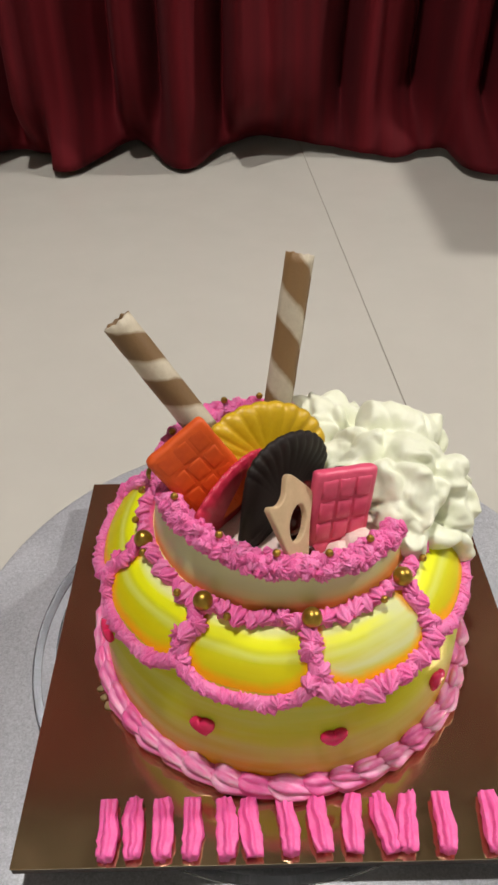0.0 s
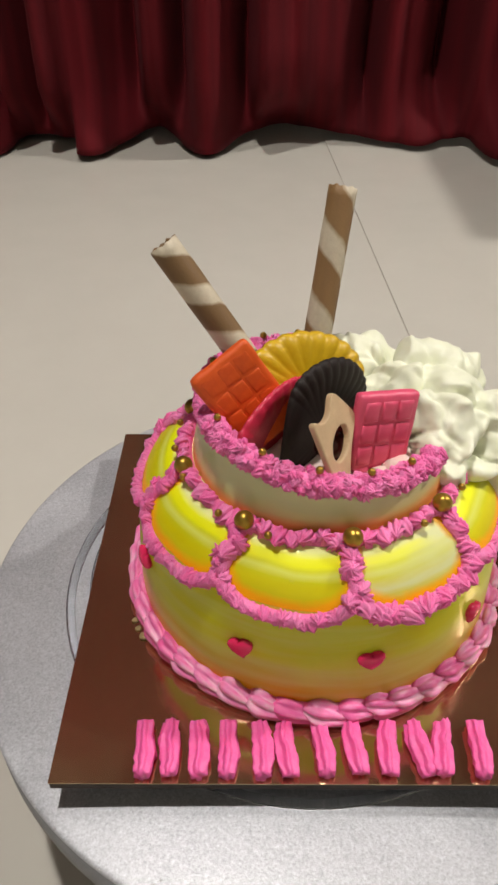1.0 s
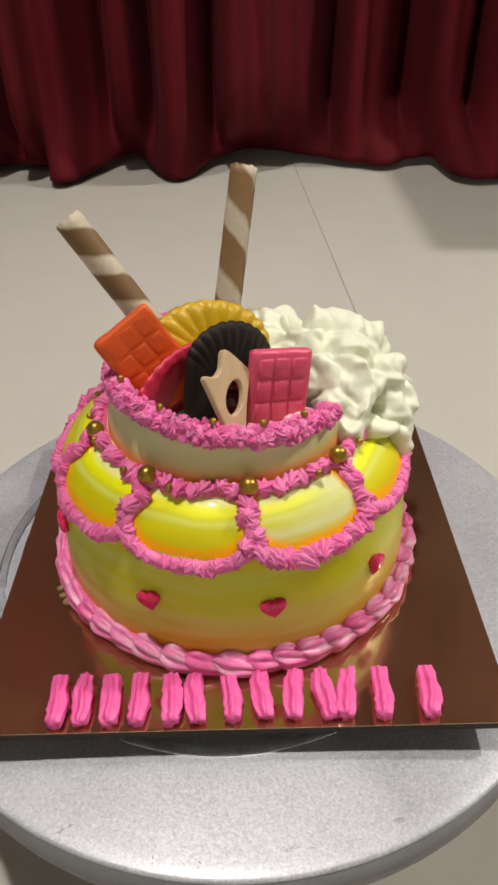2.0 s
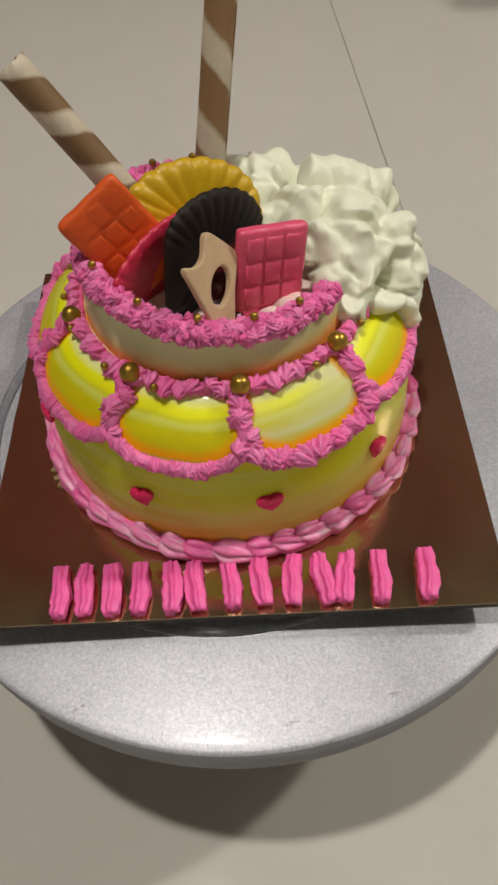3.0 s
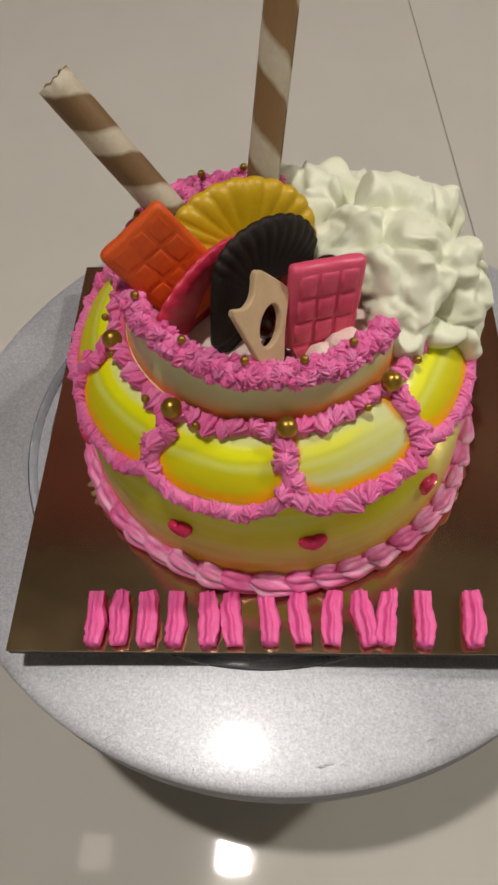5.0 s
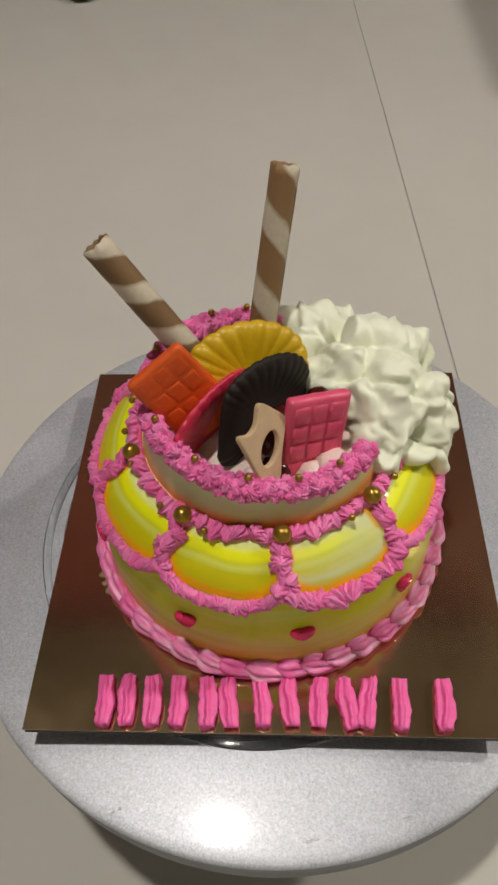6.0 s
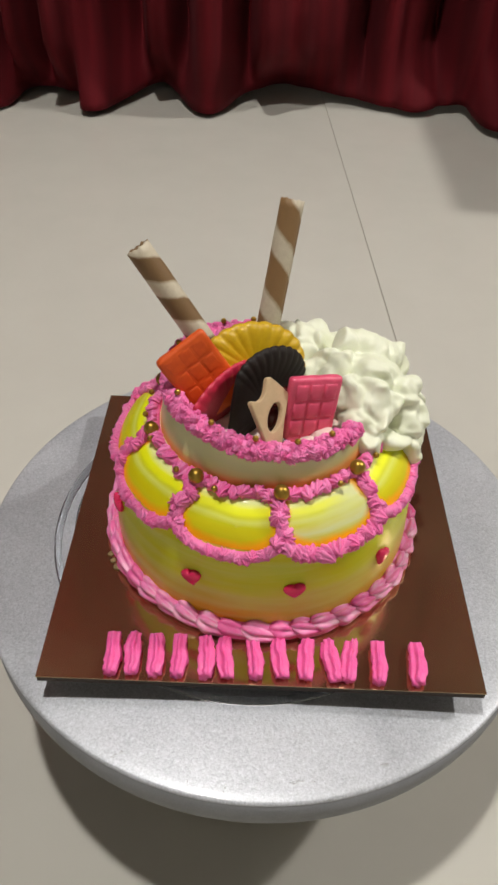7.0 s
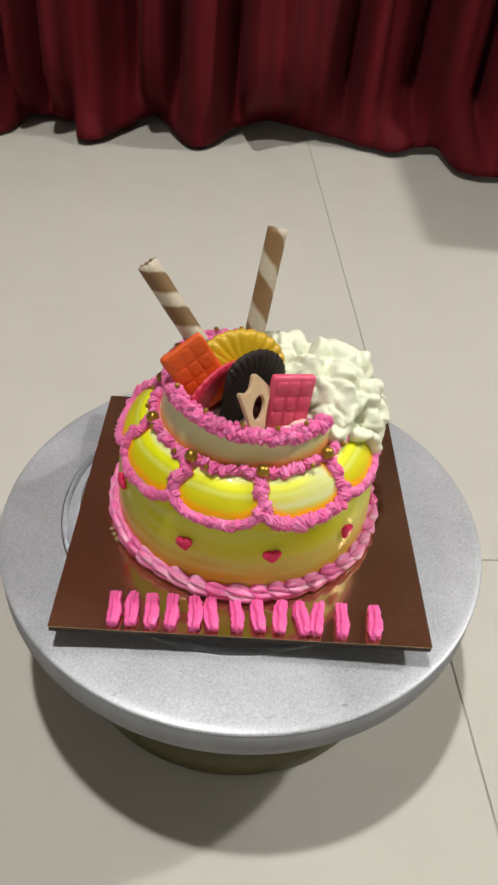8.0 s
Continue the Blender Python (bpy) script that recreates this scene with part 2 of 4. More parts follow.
def wafer_stripes(name, pitch, bake=1.0):
    """Rolled wafer: brown and cream bands that wind round the roll."""
    m, tree, b = shader(name, 0.6)
    c = tree.nodes.new("ShaderNodeTexCoord")
    sep = tree.nodes.new("ShaderNodeSeparateXYZ")
    tree.links.new(c.outputs["Object"], sep.inputs[0])
    turn = maths(tree, "DIVIDE", maths(tree, "ARCTAN2", sep.outputs["Y"], sep.outputs["X"]), 2 * math.pi)
    wob = maths(tree, "MULTIPLY", noise_of(tree, 160, 3), 0.10)
    along = maths(tree, "ADD", maths(tree, "DIVIDE", sep.outputs["Z"], pitch), maths(tree, "ADD", turn, wob))
    band = maths(tree, "FRACT", maths(tree, "ADD", along, 10.0))
    colour = ramp(tree, band, [(0.0, (0.46, 0.38, 0.26)), (0.04, (0.27 * bake, 0.155 * bake, 0.062 * bake)), (0.56, (0.25 * bake, 0.14 * bake, 0.055 * bake)), (0.63, (0.62, 0.56, 0.43)), (0.94, (0.66, 0.60, 0.47)), (1.0, (0.46, 0.38, 0.26))])
    tree.links.new(mixed(tree, maths(tree, "MULTIPLY", noise_of(tree, 500, 5), 0.35), colour, (0.20, 0.12, 0.05)), b.inputs["Base Color"])
    bumped(tree, b, noise_of(tree, 900, 4), 0.4, 0.0004)
    return m


def velvet():
    m, tree, b = shader("dark_red_velvet", 0.85, spec=0.2)
    c = tree.nodes.new("ShaderNodeTexCoord")
    flow = tree.nodes.new("ShaderNodeMapping")
    flow.inputs["Scale"].default_value = (42, 3, 1.2)
    tree.links.new(c.outputs["Object"], flow.inputs["Vector"])
    n = node(tree, "ShaderNodeTexNoise", Scale=1.0, Detail=5.0)
    tree.links.new(flow.outputs[0], n.inputs["Vector"])
    # upright streaks put the light and shade of fine pleats into the red
    tree.links.new(ramp(tree, n.outputs["Fac"], [(0.30, (0.060, 0.0018, 0.0044)), (0.52, (0.090, 0.0030, 0.0066)), (0.72, (0.122, 0.0043, 0.0092))]), b.inputs["Base Color"])
    b.inputs["Sheen Weight"].default_value, b.inputs["Sheen Roughness"].default_value = 0.03, 0.4
    b.inputs["Sheen Tint"].default_value = (0.8, 0.12, 0.16, 1)
    bumped(tree, b, noise_of(tree, 700, 3), 0.3, 0.0005)
    return m


def clear_plastic():
    m, _, b = shader("clear_plastic", 0.04)
    b.inputs["Transmission Weight"].default_value, b.inputs["IOR"].default_value = 1.0, 1.48
    b.inputs["Base Color"].default_value = (0.60, 0.61, 0.62, 1)
    return m


def glow(name, colour, strength):
    m, _, b = shader(name, 0.5)
    b.inputs["Base Color"].default_value = (*colour, 1)
    b.inputs["Emission Color"].default_value, b.inputs["Emission Strength"].default_value = (*colour, 1), strength
    return m


MARBLED, VELVET, CLEAR = marbled_pink(), velvet(), clear_plastic()
WAFER, WAFER_TIGHT = wafer_stripes("striped_wafer", 0.029), wafer_stripes("tightly_striped_wafer", 0.0215, 0.72)


# ---- building helpers ----
def smooth(bm):
    for f in bm.faces:
        f.smooth = True
    return bm


def mesh_of(name, bm, material):
    data = bpy.data.meshes.new(name)
    bm.normal_update()
    bm.to_mesh(data)
    bm.free()
    data.materials.append(material)
    return data


def thing(name, label, category, at=(0, 0, 0), group="", kind="", m=None):
    ob = new(name)
    ob.empty_display_size = 0.02
    ob.matrix_basis = m if m is not None else Matrix.Translation(at)
    return tagged(ob, label, category, group, kind)


def part(name, bm, material, parent, label=""):
    ob = new(name, mesh_of(name, bm, material))
    ob.parent = parent
    return tagged(ob, label)


def piece(name, data, parent, m):
    ob = new(name, data)
    ob.parent = parent
    ob.matrix_basis = m
    return ob


def solid(name, bm, material, label, category, at=(0, 0, 0), group="", kind="", m=None):
    ob = new(name, mesh_of(name, bm, material))
    ob.matrix_basis = m if m is not None else Matrix.Translation(at)
    return tagged(ob, label, category, group, kind)


def box(x0, x1, y0, y1, z0, z1, bevel=0.0, bm=None):
    bm = bm or bmesh.new()
    made = bmesh.ops.create_cube(bm, size=1.0)["verts"]
    bmesh.ops.scale(bm, vec=(x1 - x0, y1 - y0, z1 - z0), verts=made)
    bmesh.ops.translate(bm, vec=((x0 + x1) / 2, (y0 + y1) / 2, (z0 + z1) / 2), verts=made)
    if bevel:
        edges = list({e for v in made for e in v.link_edges})
        bmesh.ops.bevel(bm, geom=edges, offset=bevel, segments=2, affect="EDGES", profile=0.5)
    return bm


def lathe(profile, n=96, shift=None, closed=False):
    """Turns a profile of (radius, height) round the z axis. shift(x, y, z, row) may move a point."""
    bm = bmesh.new()
    rows = []
    for i, (r, z) in enumerate(profile):
        if r < 1e-6:
            rows.append([bm.verts.new((0, 0, z))])
            continue
        row = []
        for k in range(n):
            a = 2 * math.pi * k / n
            x, y, h = r * math.cos(a), r * math.sin(a), z
            if shift:
                x, y, h = shift(x, y, h, i)
            row.append(bm.verts.new((x, y, h)))
        rows.append(row)
    pairs = list(zip(rows, rows[1:])) + ([(rows[-1], rows[0])] if closed else [])
    for a, b in pairs:
        for k in range(n):
            j = (k + 1) % n
            quad = [a[k % len(a)], a[j % len(a)], b[j % len(b)], b[k % len(b)]]
            quad = [v for i, v in enumerate(quad) if v not in quad[:i]]
            if len(quad) > 2:
                bm.faces.new(quad)
    bmesh.ops.recalc_face_normals(bm, faces=bm.faces)
    return smooth(bm)


def tube(points, radius, sides=10, lobes=0, twist=0.0, depth=0.25, closed=False):
    """A rope along points; with lobes it is fluted like icing from a star nozzle. radius: one number or one for each point."""
    bm = bmesh.new()
    rows, count = [], len(points)
    for i, p in enumerate(points):
        p = Vector(p)
        a = Vector(points[(i - 1) % count] if closed or i else points[0])
        b = Vector(points[(i + 1) % count] if closed or i < count - 1 else points[-1])
        ahead = (b - a).normalized()
        side = ahead.cross(Vector((0, 0, 1)) if abs(ahead.z) < 0.95 else Vector((0, 1, 0))).normalized()
        up = side.cross(ahead)
        r = radius[i] if isinstance(radius, (list, tuple)) else radius
        row = []
        for k in range(sides):
            t = 2 * math.pi * k / sides
            f = 1 - depth * (0.5 + 0.5 * math.cos(lobes * t + twist * i)) if lobes else 1
            row.append(bm.verts.new(p + r * f * (math.cos(t) * side + math.sin(t) * up)))
        rows.append(row)
    for a, b in list(zip(rows, rows[1:])) + ([(rows[-1], rows[0])] if closed else []):
        for k in range(sides):
            bm.faces.new((a[k], a[(k + 1) % sides], b[(k + 1) % sides], b[k]))
    if not closed:
        bm.faces.new(rows[0]), bm.faces.new(rows[-1])
    bmesh.ops.recalc_face_normals(bm, faces=bm.faces)
    return smooth(bm)


def along(m_x, m_z, at):
    """A pose whose z axis is m_z and whose x axis lies near m_x."""
    z = Vector(m_z).normalized()
    x = Vector(m_x)
    x = (x - x.dot(z) * z).normalized()
    y = z.cross(x)
    return Matrix.Translation(at) @ Matrix((x, y, z)).transposed().to_4x4()


# ---- the room ----
TURN_FLOOR = math.degrees(math.atan(0.0535))
JOINT_X, JOINT_Y = 0.1566, 0.0865
ROOM = (-2.3, 2.6, -2.6, 1.34)

solid("floor_bed", box(ROOM[0] - 0.2, ROOM[1] + 0.2, ROOM[2] - 0.2, ROOM[3] + 0.2, -0.06, -0.0012), GROUT, "grey grout bed under the polished floor tiles", "floor", kind="structure")


def wall(name, x0, x1, y0, y1, z0=-0.05, z1=2.8, material=PAINT, label="plain taupe painted wall or unseen shadow block"):
    return solid(name, box(x0, x1, y0, y1, z0, z1), material, label, "wall", kind="structure")


wall("wall_north", ROOM[0] - 0.15, ROOM[1] + 0.15, ROOM[3], ROOM[3] + 0.15)
# unseen wall kept pale, so that it bounces the added fill lamp forward
wall("wall_south", ROOM[0] - 0.15, ROOM[1] + 0.15, ROOM[2] - 0.15, ROOM[2], material=PLASTER, label="plain off-white plastered wall")
wall("wall_west", ROOM[0] - 0.15, ROOM[0], ROOM[2], ROOM[3])
wall("wall_east", ROOM[1], ROOM[1] + 0.15, ROOM[2], ROOM[3])
# unseen block, added only to throw the shadow patch on the floor
wall("shadow_block", 0.652, 0.761, 0.697, 1.051, 0.0, 0.495)
solid("ceiling", box(ROOM[0] - 0.15, ROOM[1] + 0.15, ROOM[2] - 0.15, ROOM[3] + 0.15, 2.8, 2.9), CEILING, "plain beige painted ceiling", "ceiling", kind="structure")


def downlight_or_fill(x, y, size, strength):
    t = thing("ceiling_or_fill_light", "square white recessed ceiling or fill light, switched on", "ceiling light", (x, y, LAMP_TOP), group="square lights in the ceiling")
    r, w = size / 2 + 0.004, size / 2 + 0.022
    trim = box(-w, w, r, w, 0.0, 0.05, 0.002)
    for x0, x1, y0, y1 in ((-w, w, -w, -r), (-w, -r, -r, r), (r, w, -r, r)):
        box(x0, x1, y0, y1, 0.0, 0.05, 0.002, trim)
    part("trim", trim, TRIM, t, "white frame")
    part("diffuser", box(-r, r, -r, r, -0.006, 0.012, 0.002), glow("lamp_diffuser", (1.0, 0.93, 0.82), strength), t, "glowing diffuser")


# the added fill lamp gets the same fixture as the others
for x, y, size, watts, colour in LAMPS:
    downlight_or_fill(x, y, size, min(6.0, watts))

# curtain: one sheet of velvet in deep pleats, its hem just over the floor
PLEATS = [(-0.62, 1.03), (-0.56, 1.10), (-0.50, 1.07), (-0.465, 0.99), (-0.440, 1.0), (-0.425, 1.075), (-0.39, 1.085), (-0.345, 1.065), (-0.322, 1.045), (-0.312, 0.985), (-0.285, 0.975),
          (-0.25, 1.03), (-0.200, 1.116), (-0.165, 1.085), (-0.135, 1.02), (-0.110, 0.985), (-0.085, 1.0), (-0.05, 1.065), (0.016, 1.118), (0.085, 1.100), (0.155, 1.068),
          (0.20, 1.046), (0.25, 1.024), (0.295, 1.046), (0.336, 1.042), (0.346, 0.965), (0.362, 0.938), (0.43, 0.936), (0.48, 1.0), (0.53, 1.08), (0.60, 1.06)]


def pleat(x):
    if x <= PLEATS[0][0] or x >= PLEATS[-1][0]:
        return 1.05 + 0.05 * math.sin(x * 38) + 0.025 * math.sin(x * 71 + 1)
    for k in range(len(PLEATS) - 1):
        if PLEATS[k][0] <= x <= PLEATS[k + 1][0]:
            p = [PLEATS[max(0, min(len(PLEATS) - 1, k + d))] for d in (-1, 0, 1, 2)]
            u = (x - p[1][0]) / (p[2][0] - p[1][0])
            m1 = (p[2][1] - p[0][1]) / max(p[2][0] - p[0][0], 1e-4) * (p[2][0] - p[1][0])
            m2 = (p[3][1] - p[1][1]) / max(p[3][0] - p[1][0], 1e-4) * (p[2][0] - p[1][0])
            return (2 * u**3 - 3 * u**2 + 1) * p[1][1] + (u**3 - 2 * u**2 + u) * m1 + (3 * u**2 - 2 * u**3) * p[2][1] + (u**3 - u**2) * m2


def fold(x):
    """Broad folds over the hem: long slopes away from the viewer and steep ones back."""
    steep = ((-0.62, -0.58), (-0.53, -0.49), (-0.453, -0.424), (-0.394, -0.360), (-0.253, -0.197), (-0.165, -0.114), (-0.062, -0.015), (0.138, 0.177), (0.255, 0.319), (0.368, 0.410), (0.46, 0.50), (0.56, 0.60))
    def area(x):
        return sum(min(max(x - a, 0.0), b - a) for a, b in steep)
    edge = (-0.64, 0.62)
    x = min(max(x, edge[0]), edge[1])
    rate = area(edge[1]) / (edge[1] - edge[0])
    groove = sum(math.exp(-(((x - (a + b) / 2) / (0.36 * (b - a))) ** 2)) * min(1.0, (b - a) / 0.05) for a, b in steep)
    return 2.6 * (rate * (x - edge[0]) - area(x)) + 0.135 * groove


def curtain():
    bm = bmesh.new()
    xs = [-1.9 + 0.03 * k for k in range(42)] + [-0.64 + 0.0045 * k for k in range(267)] + [0.58 + 0.03 * k for k in range(10)]
    zs = [0.0, 0.012, 0.03, 0.06, 0.1, 0.16, 0.24, 0.34, 0.46, 0.6, 0.8, 1.05, 1.4, 1.8, 2.3, 2.72]
    rows = []
    for z in zs:
        row = []
        for x in xs:
            base = pleat(x) + 0.022
            fine = 0.007 * math.sin(x * 95 + 0.8 * z) + 0.004 * math.sin(x * 173 + 2 + 0.6 * z) + 0.010 * noise.noise((x * 12, 0.6 * z, 3.1))
            depth = 1.0 - 0.25 * min(1.0, z / 2.7)
            up = min(1.0, z / 0.10)
            up = up * up * (3 - 2 * up) * 0.85
            shaped = base * (1 - up) + (1.045 + fold(x - 0.03 * z + 0.012 * noise.noise((x * 4, z * 2.2, 7.0)))) * up
            y = 1.05 + (shaped - 1.05) * depth + fine * (0.3 + min(1, z / 0.25) * 0.7) - 0.010 * math.exp(-z / 0.05)
            lift = 0.010 + 0.012 * noise.noise((x * 5.0, 2.0, 0.5)) + 0.10 * max(0.0, base - 1.03)
            sway = 0.012 * noise.noise((x * 6, z * 1.6, 9.0)) * min(1.0, z)
            y = min(y, 1.262)
            row.append(bm.verts.new(((x + sway) * 1.04, 1.102 + (y - 1.05) * 1.04, max(0.003, lift) * max(0.0, 1 - z / 0.3) + z)))
        rows.append(row)
    for a, b in zip(rows, rows[1:]):
        for k in range(len(xs) - 1):
            bm.faces.new((a[k], a[k + 1], b[k + 1], b[k]))
    ob = solid("curtain", smooth(bm), VELVET, "dark red velvet curtain hanging in deep pleats to the floor", "curtain")
    mod = ob.modifiers.new("thickness", "SOLIDIFY")
    mod.thickness, mod.offset = 0.003, 1.0
    return ob


curtain()
solid("curtain_rail", tube([(-2.0, 1.102, 2.735), (0.92, 1.102, 2.735)], 0.014, 12), TRIM, "white curtain rail under the ceiling", "curtain rail")


# ---- the turntable ----
DISC = Vector((-0.0006, 0.0066, 0.0))
TOP = 0.1260

turntable = thing("cake_turntable", "silver-sprayed round cake turntable on an olive foot, standing on tiles", "turntable", DISC)
part("foot", lathe([(0.0, 0), (0.1125, 0), (0.1155, 0.003), (0.1155, 0.014), (0.1115, 0.018), (0.085, 0.037), (0.055, 0.044), (0.050, 0.086), (0.050, 0.1025), (0.0, 0.1025)], 96), OLIVE, turntable, "olive painted foot")
part("disc", lathe([(r, TOP - fall) for r, fall in ((0.0, 0.0042), (0.1500, 0.0042), (0.1532, 0.0040), (0.1537, 0.0036), (0.1536, 0.0032), (0.1530, 0.0028), (0.1520, 0.0025), (0.1480, 0.00215), (0.1420, 0.0017), (0.1340, 0.0012), (0.1250, 0.0007), (0.1150, 0.0003), (0.1050, 0.0), (0.0, 0.0))], 160), SILVER, turntable, "silver sprayed round top")
part("edge", lathe([(0.0, 0.1022), (0.1495, 0.1022), (0.1520, 0.1026), (0.1532, 0.1036), (0.1535, 0.105), (0.1535, TOP - 0.0042), (0.0, TOP - 0.0042)], 160), EDGE, turntable, "edge of the top, its shade put into a darker grey")


def scuff(x, y, turn, size):
    bm = bmesh.new()
    for k in range(9):
        u, v = random.uniform(-size, size) * 0.7, random.uniform(-size * 0.16, size * 0.16)
        w, h = random.uniform(0.06, 0.32) * size, random.uniform(0.00008, 0.00022)
        made = bmesh.ops.create_icosphere(bm, subdivisions=1, radius=1)["verts"]
        bmesh.ops.scale(bm, vec=(w, h, 0.0002), verts=made)
        bmesh.ops.rotate(bm, cent=(0, 0, 0), matrix=Matrix.Rotation(random.uniform(-0.22, 0.22), 3, "Z"), verts=made)
        bmesh.ops.translate(bm, vec=(u, v, 0), verts=made)
    ob = part("scuff", bm, CHIP, turntable, "dark scuff in the paint")
    fall = 0.0022 * max(0.0, math.hypot(x - DISC.x, y - DISC.y) - 0.105) / 0.043
    ob.matrix_basis = pose(x - DISC.x, y - DISC.y, TOP - fall + 0.00015, 0, 0, turn)


for x, y, turn, size in ((0.020, -0.137, 5, 0.007), (-0.062, -0.128, 35, 0.004), (-0.014, -0.141, 80, 0.003), (0.031, -0.1435, 5, 0.003), (0.055, -0.128, 20, 0.006), (-0.03, -0.139, 100, 0.002)):
    scuff(x, y, turn, size)

# clear plastic plate between turntable and board
PLATE = Vector((-0.0061, 0.0055, TOP))
plate = thing("plastic_plate", "clear plastic round plate with a rolled rim under the board", "plate", PLATE)
for name, profile in (("rim", [(0.1062, 0.0002), (0.1080, 0.0001), (0.1096, 0.0008), (0.1102, 0.0022), (0.1096, 0.0036), (0.1082, 0.0042), (0.1068, 0.0034), (0.1060, 0.0018)]),
                      ("foot_ring", [(0.0985, 0.0001), (0.0997, 0.0002), (0.0990, 0.0050), (0.0985, 0.0086), (0.0970, 0.0103), (0.0900, 0.0104), (0.0900, 0.0094), (0.0962, 0.0092), (0.0975, 0.0078), (0.0980, 0.0045)])):
    ob = part(name, lathe(profile, 128, closed=True), CLEAR, plate)
    ob.visible_shadow = False

# ---- the board ----
BOARD = 0.1406
HALF = 0.1016
board = thing("cake_board", "square gold foil cake board under the cake", "cake board", (0, 0, BOARD - 0.0028))
part("foil_top", box(-HALF, HALF, -HALF, HALF, 0.0024, 0.0028), FOIL, board, "shiny gold foil face")
# card edge and the shade under the board, built as one dark band
part("card", box(-HALF + 0.0003, HALF - 0.0003, -HALF + 0.0003, HALF - 0.0003, -0.0014, 0.0024), two_tone("brown_card_with_shade", (0.025, 0.016, 0.012), (0.05, 0.03, 0.02), 90, 0.7), board, "dark brown card edge, deepened for the shade beneath")

# ---- the cake ----
C = Vector((-0.0017, 0.0028, BOARD))
cake = thing("cake", "yellow iced two-tier cake with pink piping and whipped cream", "cake", C)


def body_wave(x, y, z, i):
    f = 1 + 0.006 * noise.noise((x * 40, y * 40, z * 25)) if z > 0.001 else 1
    return x * f, y * f, z + (0.0008 * noise.noise((x * 50, y * 50, 2)) if z > 0.06 else 0)


part("lower_tier", lathe([(0.0, 0.0), (0.0770, 0.0), (0.0773, 0.006), (0.0772, 0.012), (0.0770, 0.018), (0.0768, 0.025), (0.0763, 0.032), (0.0757, 0.040), (0.0748, 0.047), (0.0742, 0.0515), (0.0730, 0.0555)], 128, body_wave), LIME_SIDE, cake, "glazed lime yellow icing side")
part("shoulder", lathe([(0.0730, 0.0555), (0.0708, 0.0598), (0.0668, 0.0638), (0.0616, 0.0672), (0.0560, 0.0698), (0.0500, 0.0712), (0.0, 0.0712)], 128, body_wave), SHOULDER, cake, "rounded yellow and white iced shoulder")


def rim_height(x, y):
    """Height of the upper tier's rim over the board: it falls to the right."""
    return 0.0905 - 0.125 * x + 0.01 * y


def upper_shift(x, y, z, i):
    if i == 0:
        return x, y, z
    u = (z - 0.070) / (0.0955 - 0.070)
    x, y = x, y - 0.002 * u
    return x, y, 0.070 + (rim_height(x, y) - 0.070 - 0.001) * min(u, 1.0) + 0.0006 * noise.noise((x * 70, y * 70, z * 40))


part("upper_tier", lathe([(0.0515, 0.070), (0.0505, 0.0765), (0.0490, 0.083), (0.0475, 0.090), (0.0465, 0.0955), (0.0440, 0.0958), (0.0415, 0.094), (0.0405, 0.088), (0.040, 0.080)], 128, upper_shift), UPPER, cake, "pale cream iced upper ring")
part("filling", lathe([(0.0, 0.0775), (0.012, 0.0780), (0.024, 0.0780), (0.034, 0.079), (0.0405, 0.082)], 64,
     shift=lambda x, y, z, i: (x, y - 0.002, z + 0.05 * y - 0.04 * x + 0.006 * noise.noise((x * 90, y * 90, 1.0)))), FILLING, cake, "pale cream filling inside the ring")


for x, y, z, r in ((0.027, -0.030, 0.0795, 0.0080), (0.019, -0.034, 0.0790, 0.0065), (-0.004, -0.036, 0.080, 0.005)):
    bm = bmesh.new()
    bmesh.ops.create_icosphere(bm, subdivisions=3, radius=r)
    for v in bm.verts:
        v.co *= 1 + 0.34 * noise.noise(v.co * 150 + Vector((x, y, z)) * 300) + 0.12 * noise.noise(v.co * 420)
    part("cream_lump", smooth(bm), FILLING, cake, "pale lump of cream in the filling").matrix_basis = Matrix.Translation((x, y, z))


def rosette_mesh(name, r, h, lobes, twist, depth, material):
    """One star of icing: sharply fluted, twisted and drawn to a point."""
    bm = bmesh.new()
    profile = ((0.80, -0.45), (1.0, -0.1), (1.04, 0.16), (0.86, 0.46), (0.58, 0.72), (0.30, 0.92), (0.12, 1.02))
    count, rows = lobes * 5, []
    lean = (random.uniform(-0.4, 0.4) * r, random.uniform(-0.4, 0.4) * r)
    seed = random.uniform(0, 99)
    for i, (f, z) in enumerate(profile):
        row = []
        for k in range(count):
            a = 2 * math.pi * k / count
            lobe = 1 - abs((a * lobes / (2 * math.pi)) % 1.0 - 0.5) * 2
            ragged = noise.noise((2.3 * math.cos(a), 2.3 * math.sin(a), z * 1.5 + seed))
            torn = noise.noise((9.0 * math.cos(a), 9.0 * math.sin(a), z * 6 + seed))
            rr = r * f * (1 - depth + depth * lobe**0.8) * (1 + 0.22 * ragged + 0.24 * torn)
            t = a + twist * i
            row.append(bm.verts.new((rr * math.cos(t) + lean[0] * max(z, 0), rr * math.sin(t) + lean[1] * max(z, 0), h * (z + 0.14 * ragged * f + 0.18 * torn * f))))
        rows.append(row)
    tip = bm.verts.new((lean[0] * 1.3, lean[1] * 1.3, h * 1.15))
    for a, b in zip(rows, rows[1:]):
        for k in range(count):
            bm.faces.new((a[k], a[(k + 1) % count], b[(k + 1) % count], b[k]))
    for k in range(count):
        bm.faces.new((rows[-1][k], rows[-1][(k + 1) % count], tip))
    return mesh_of(name, smooth(bm), material)


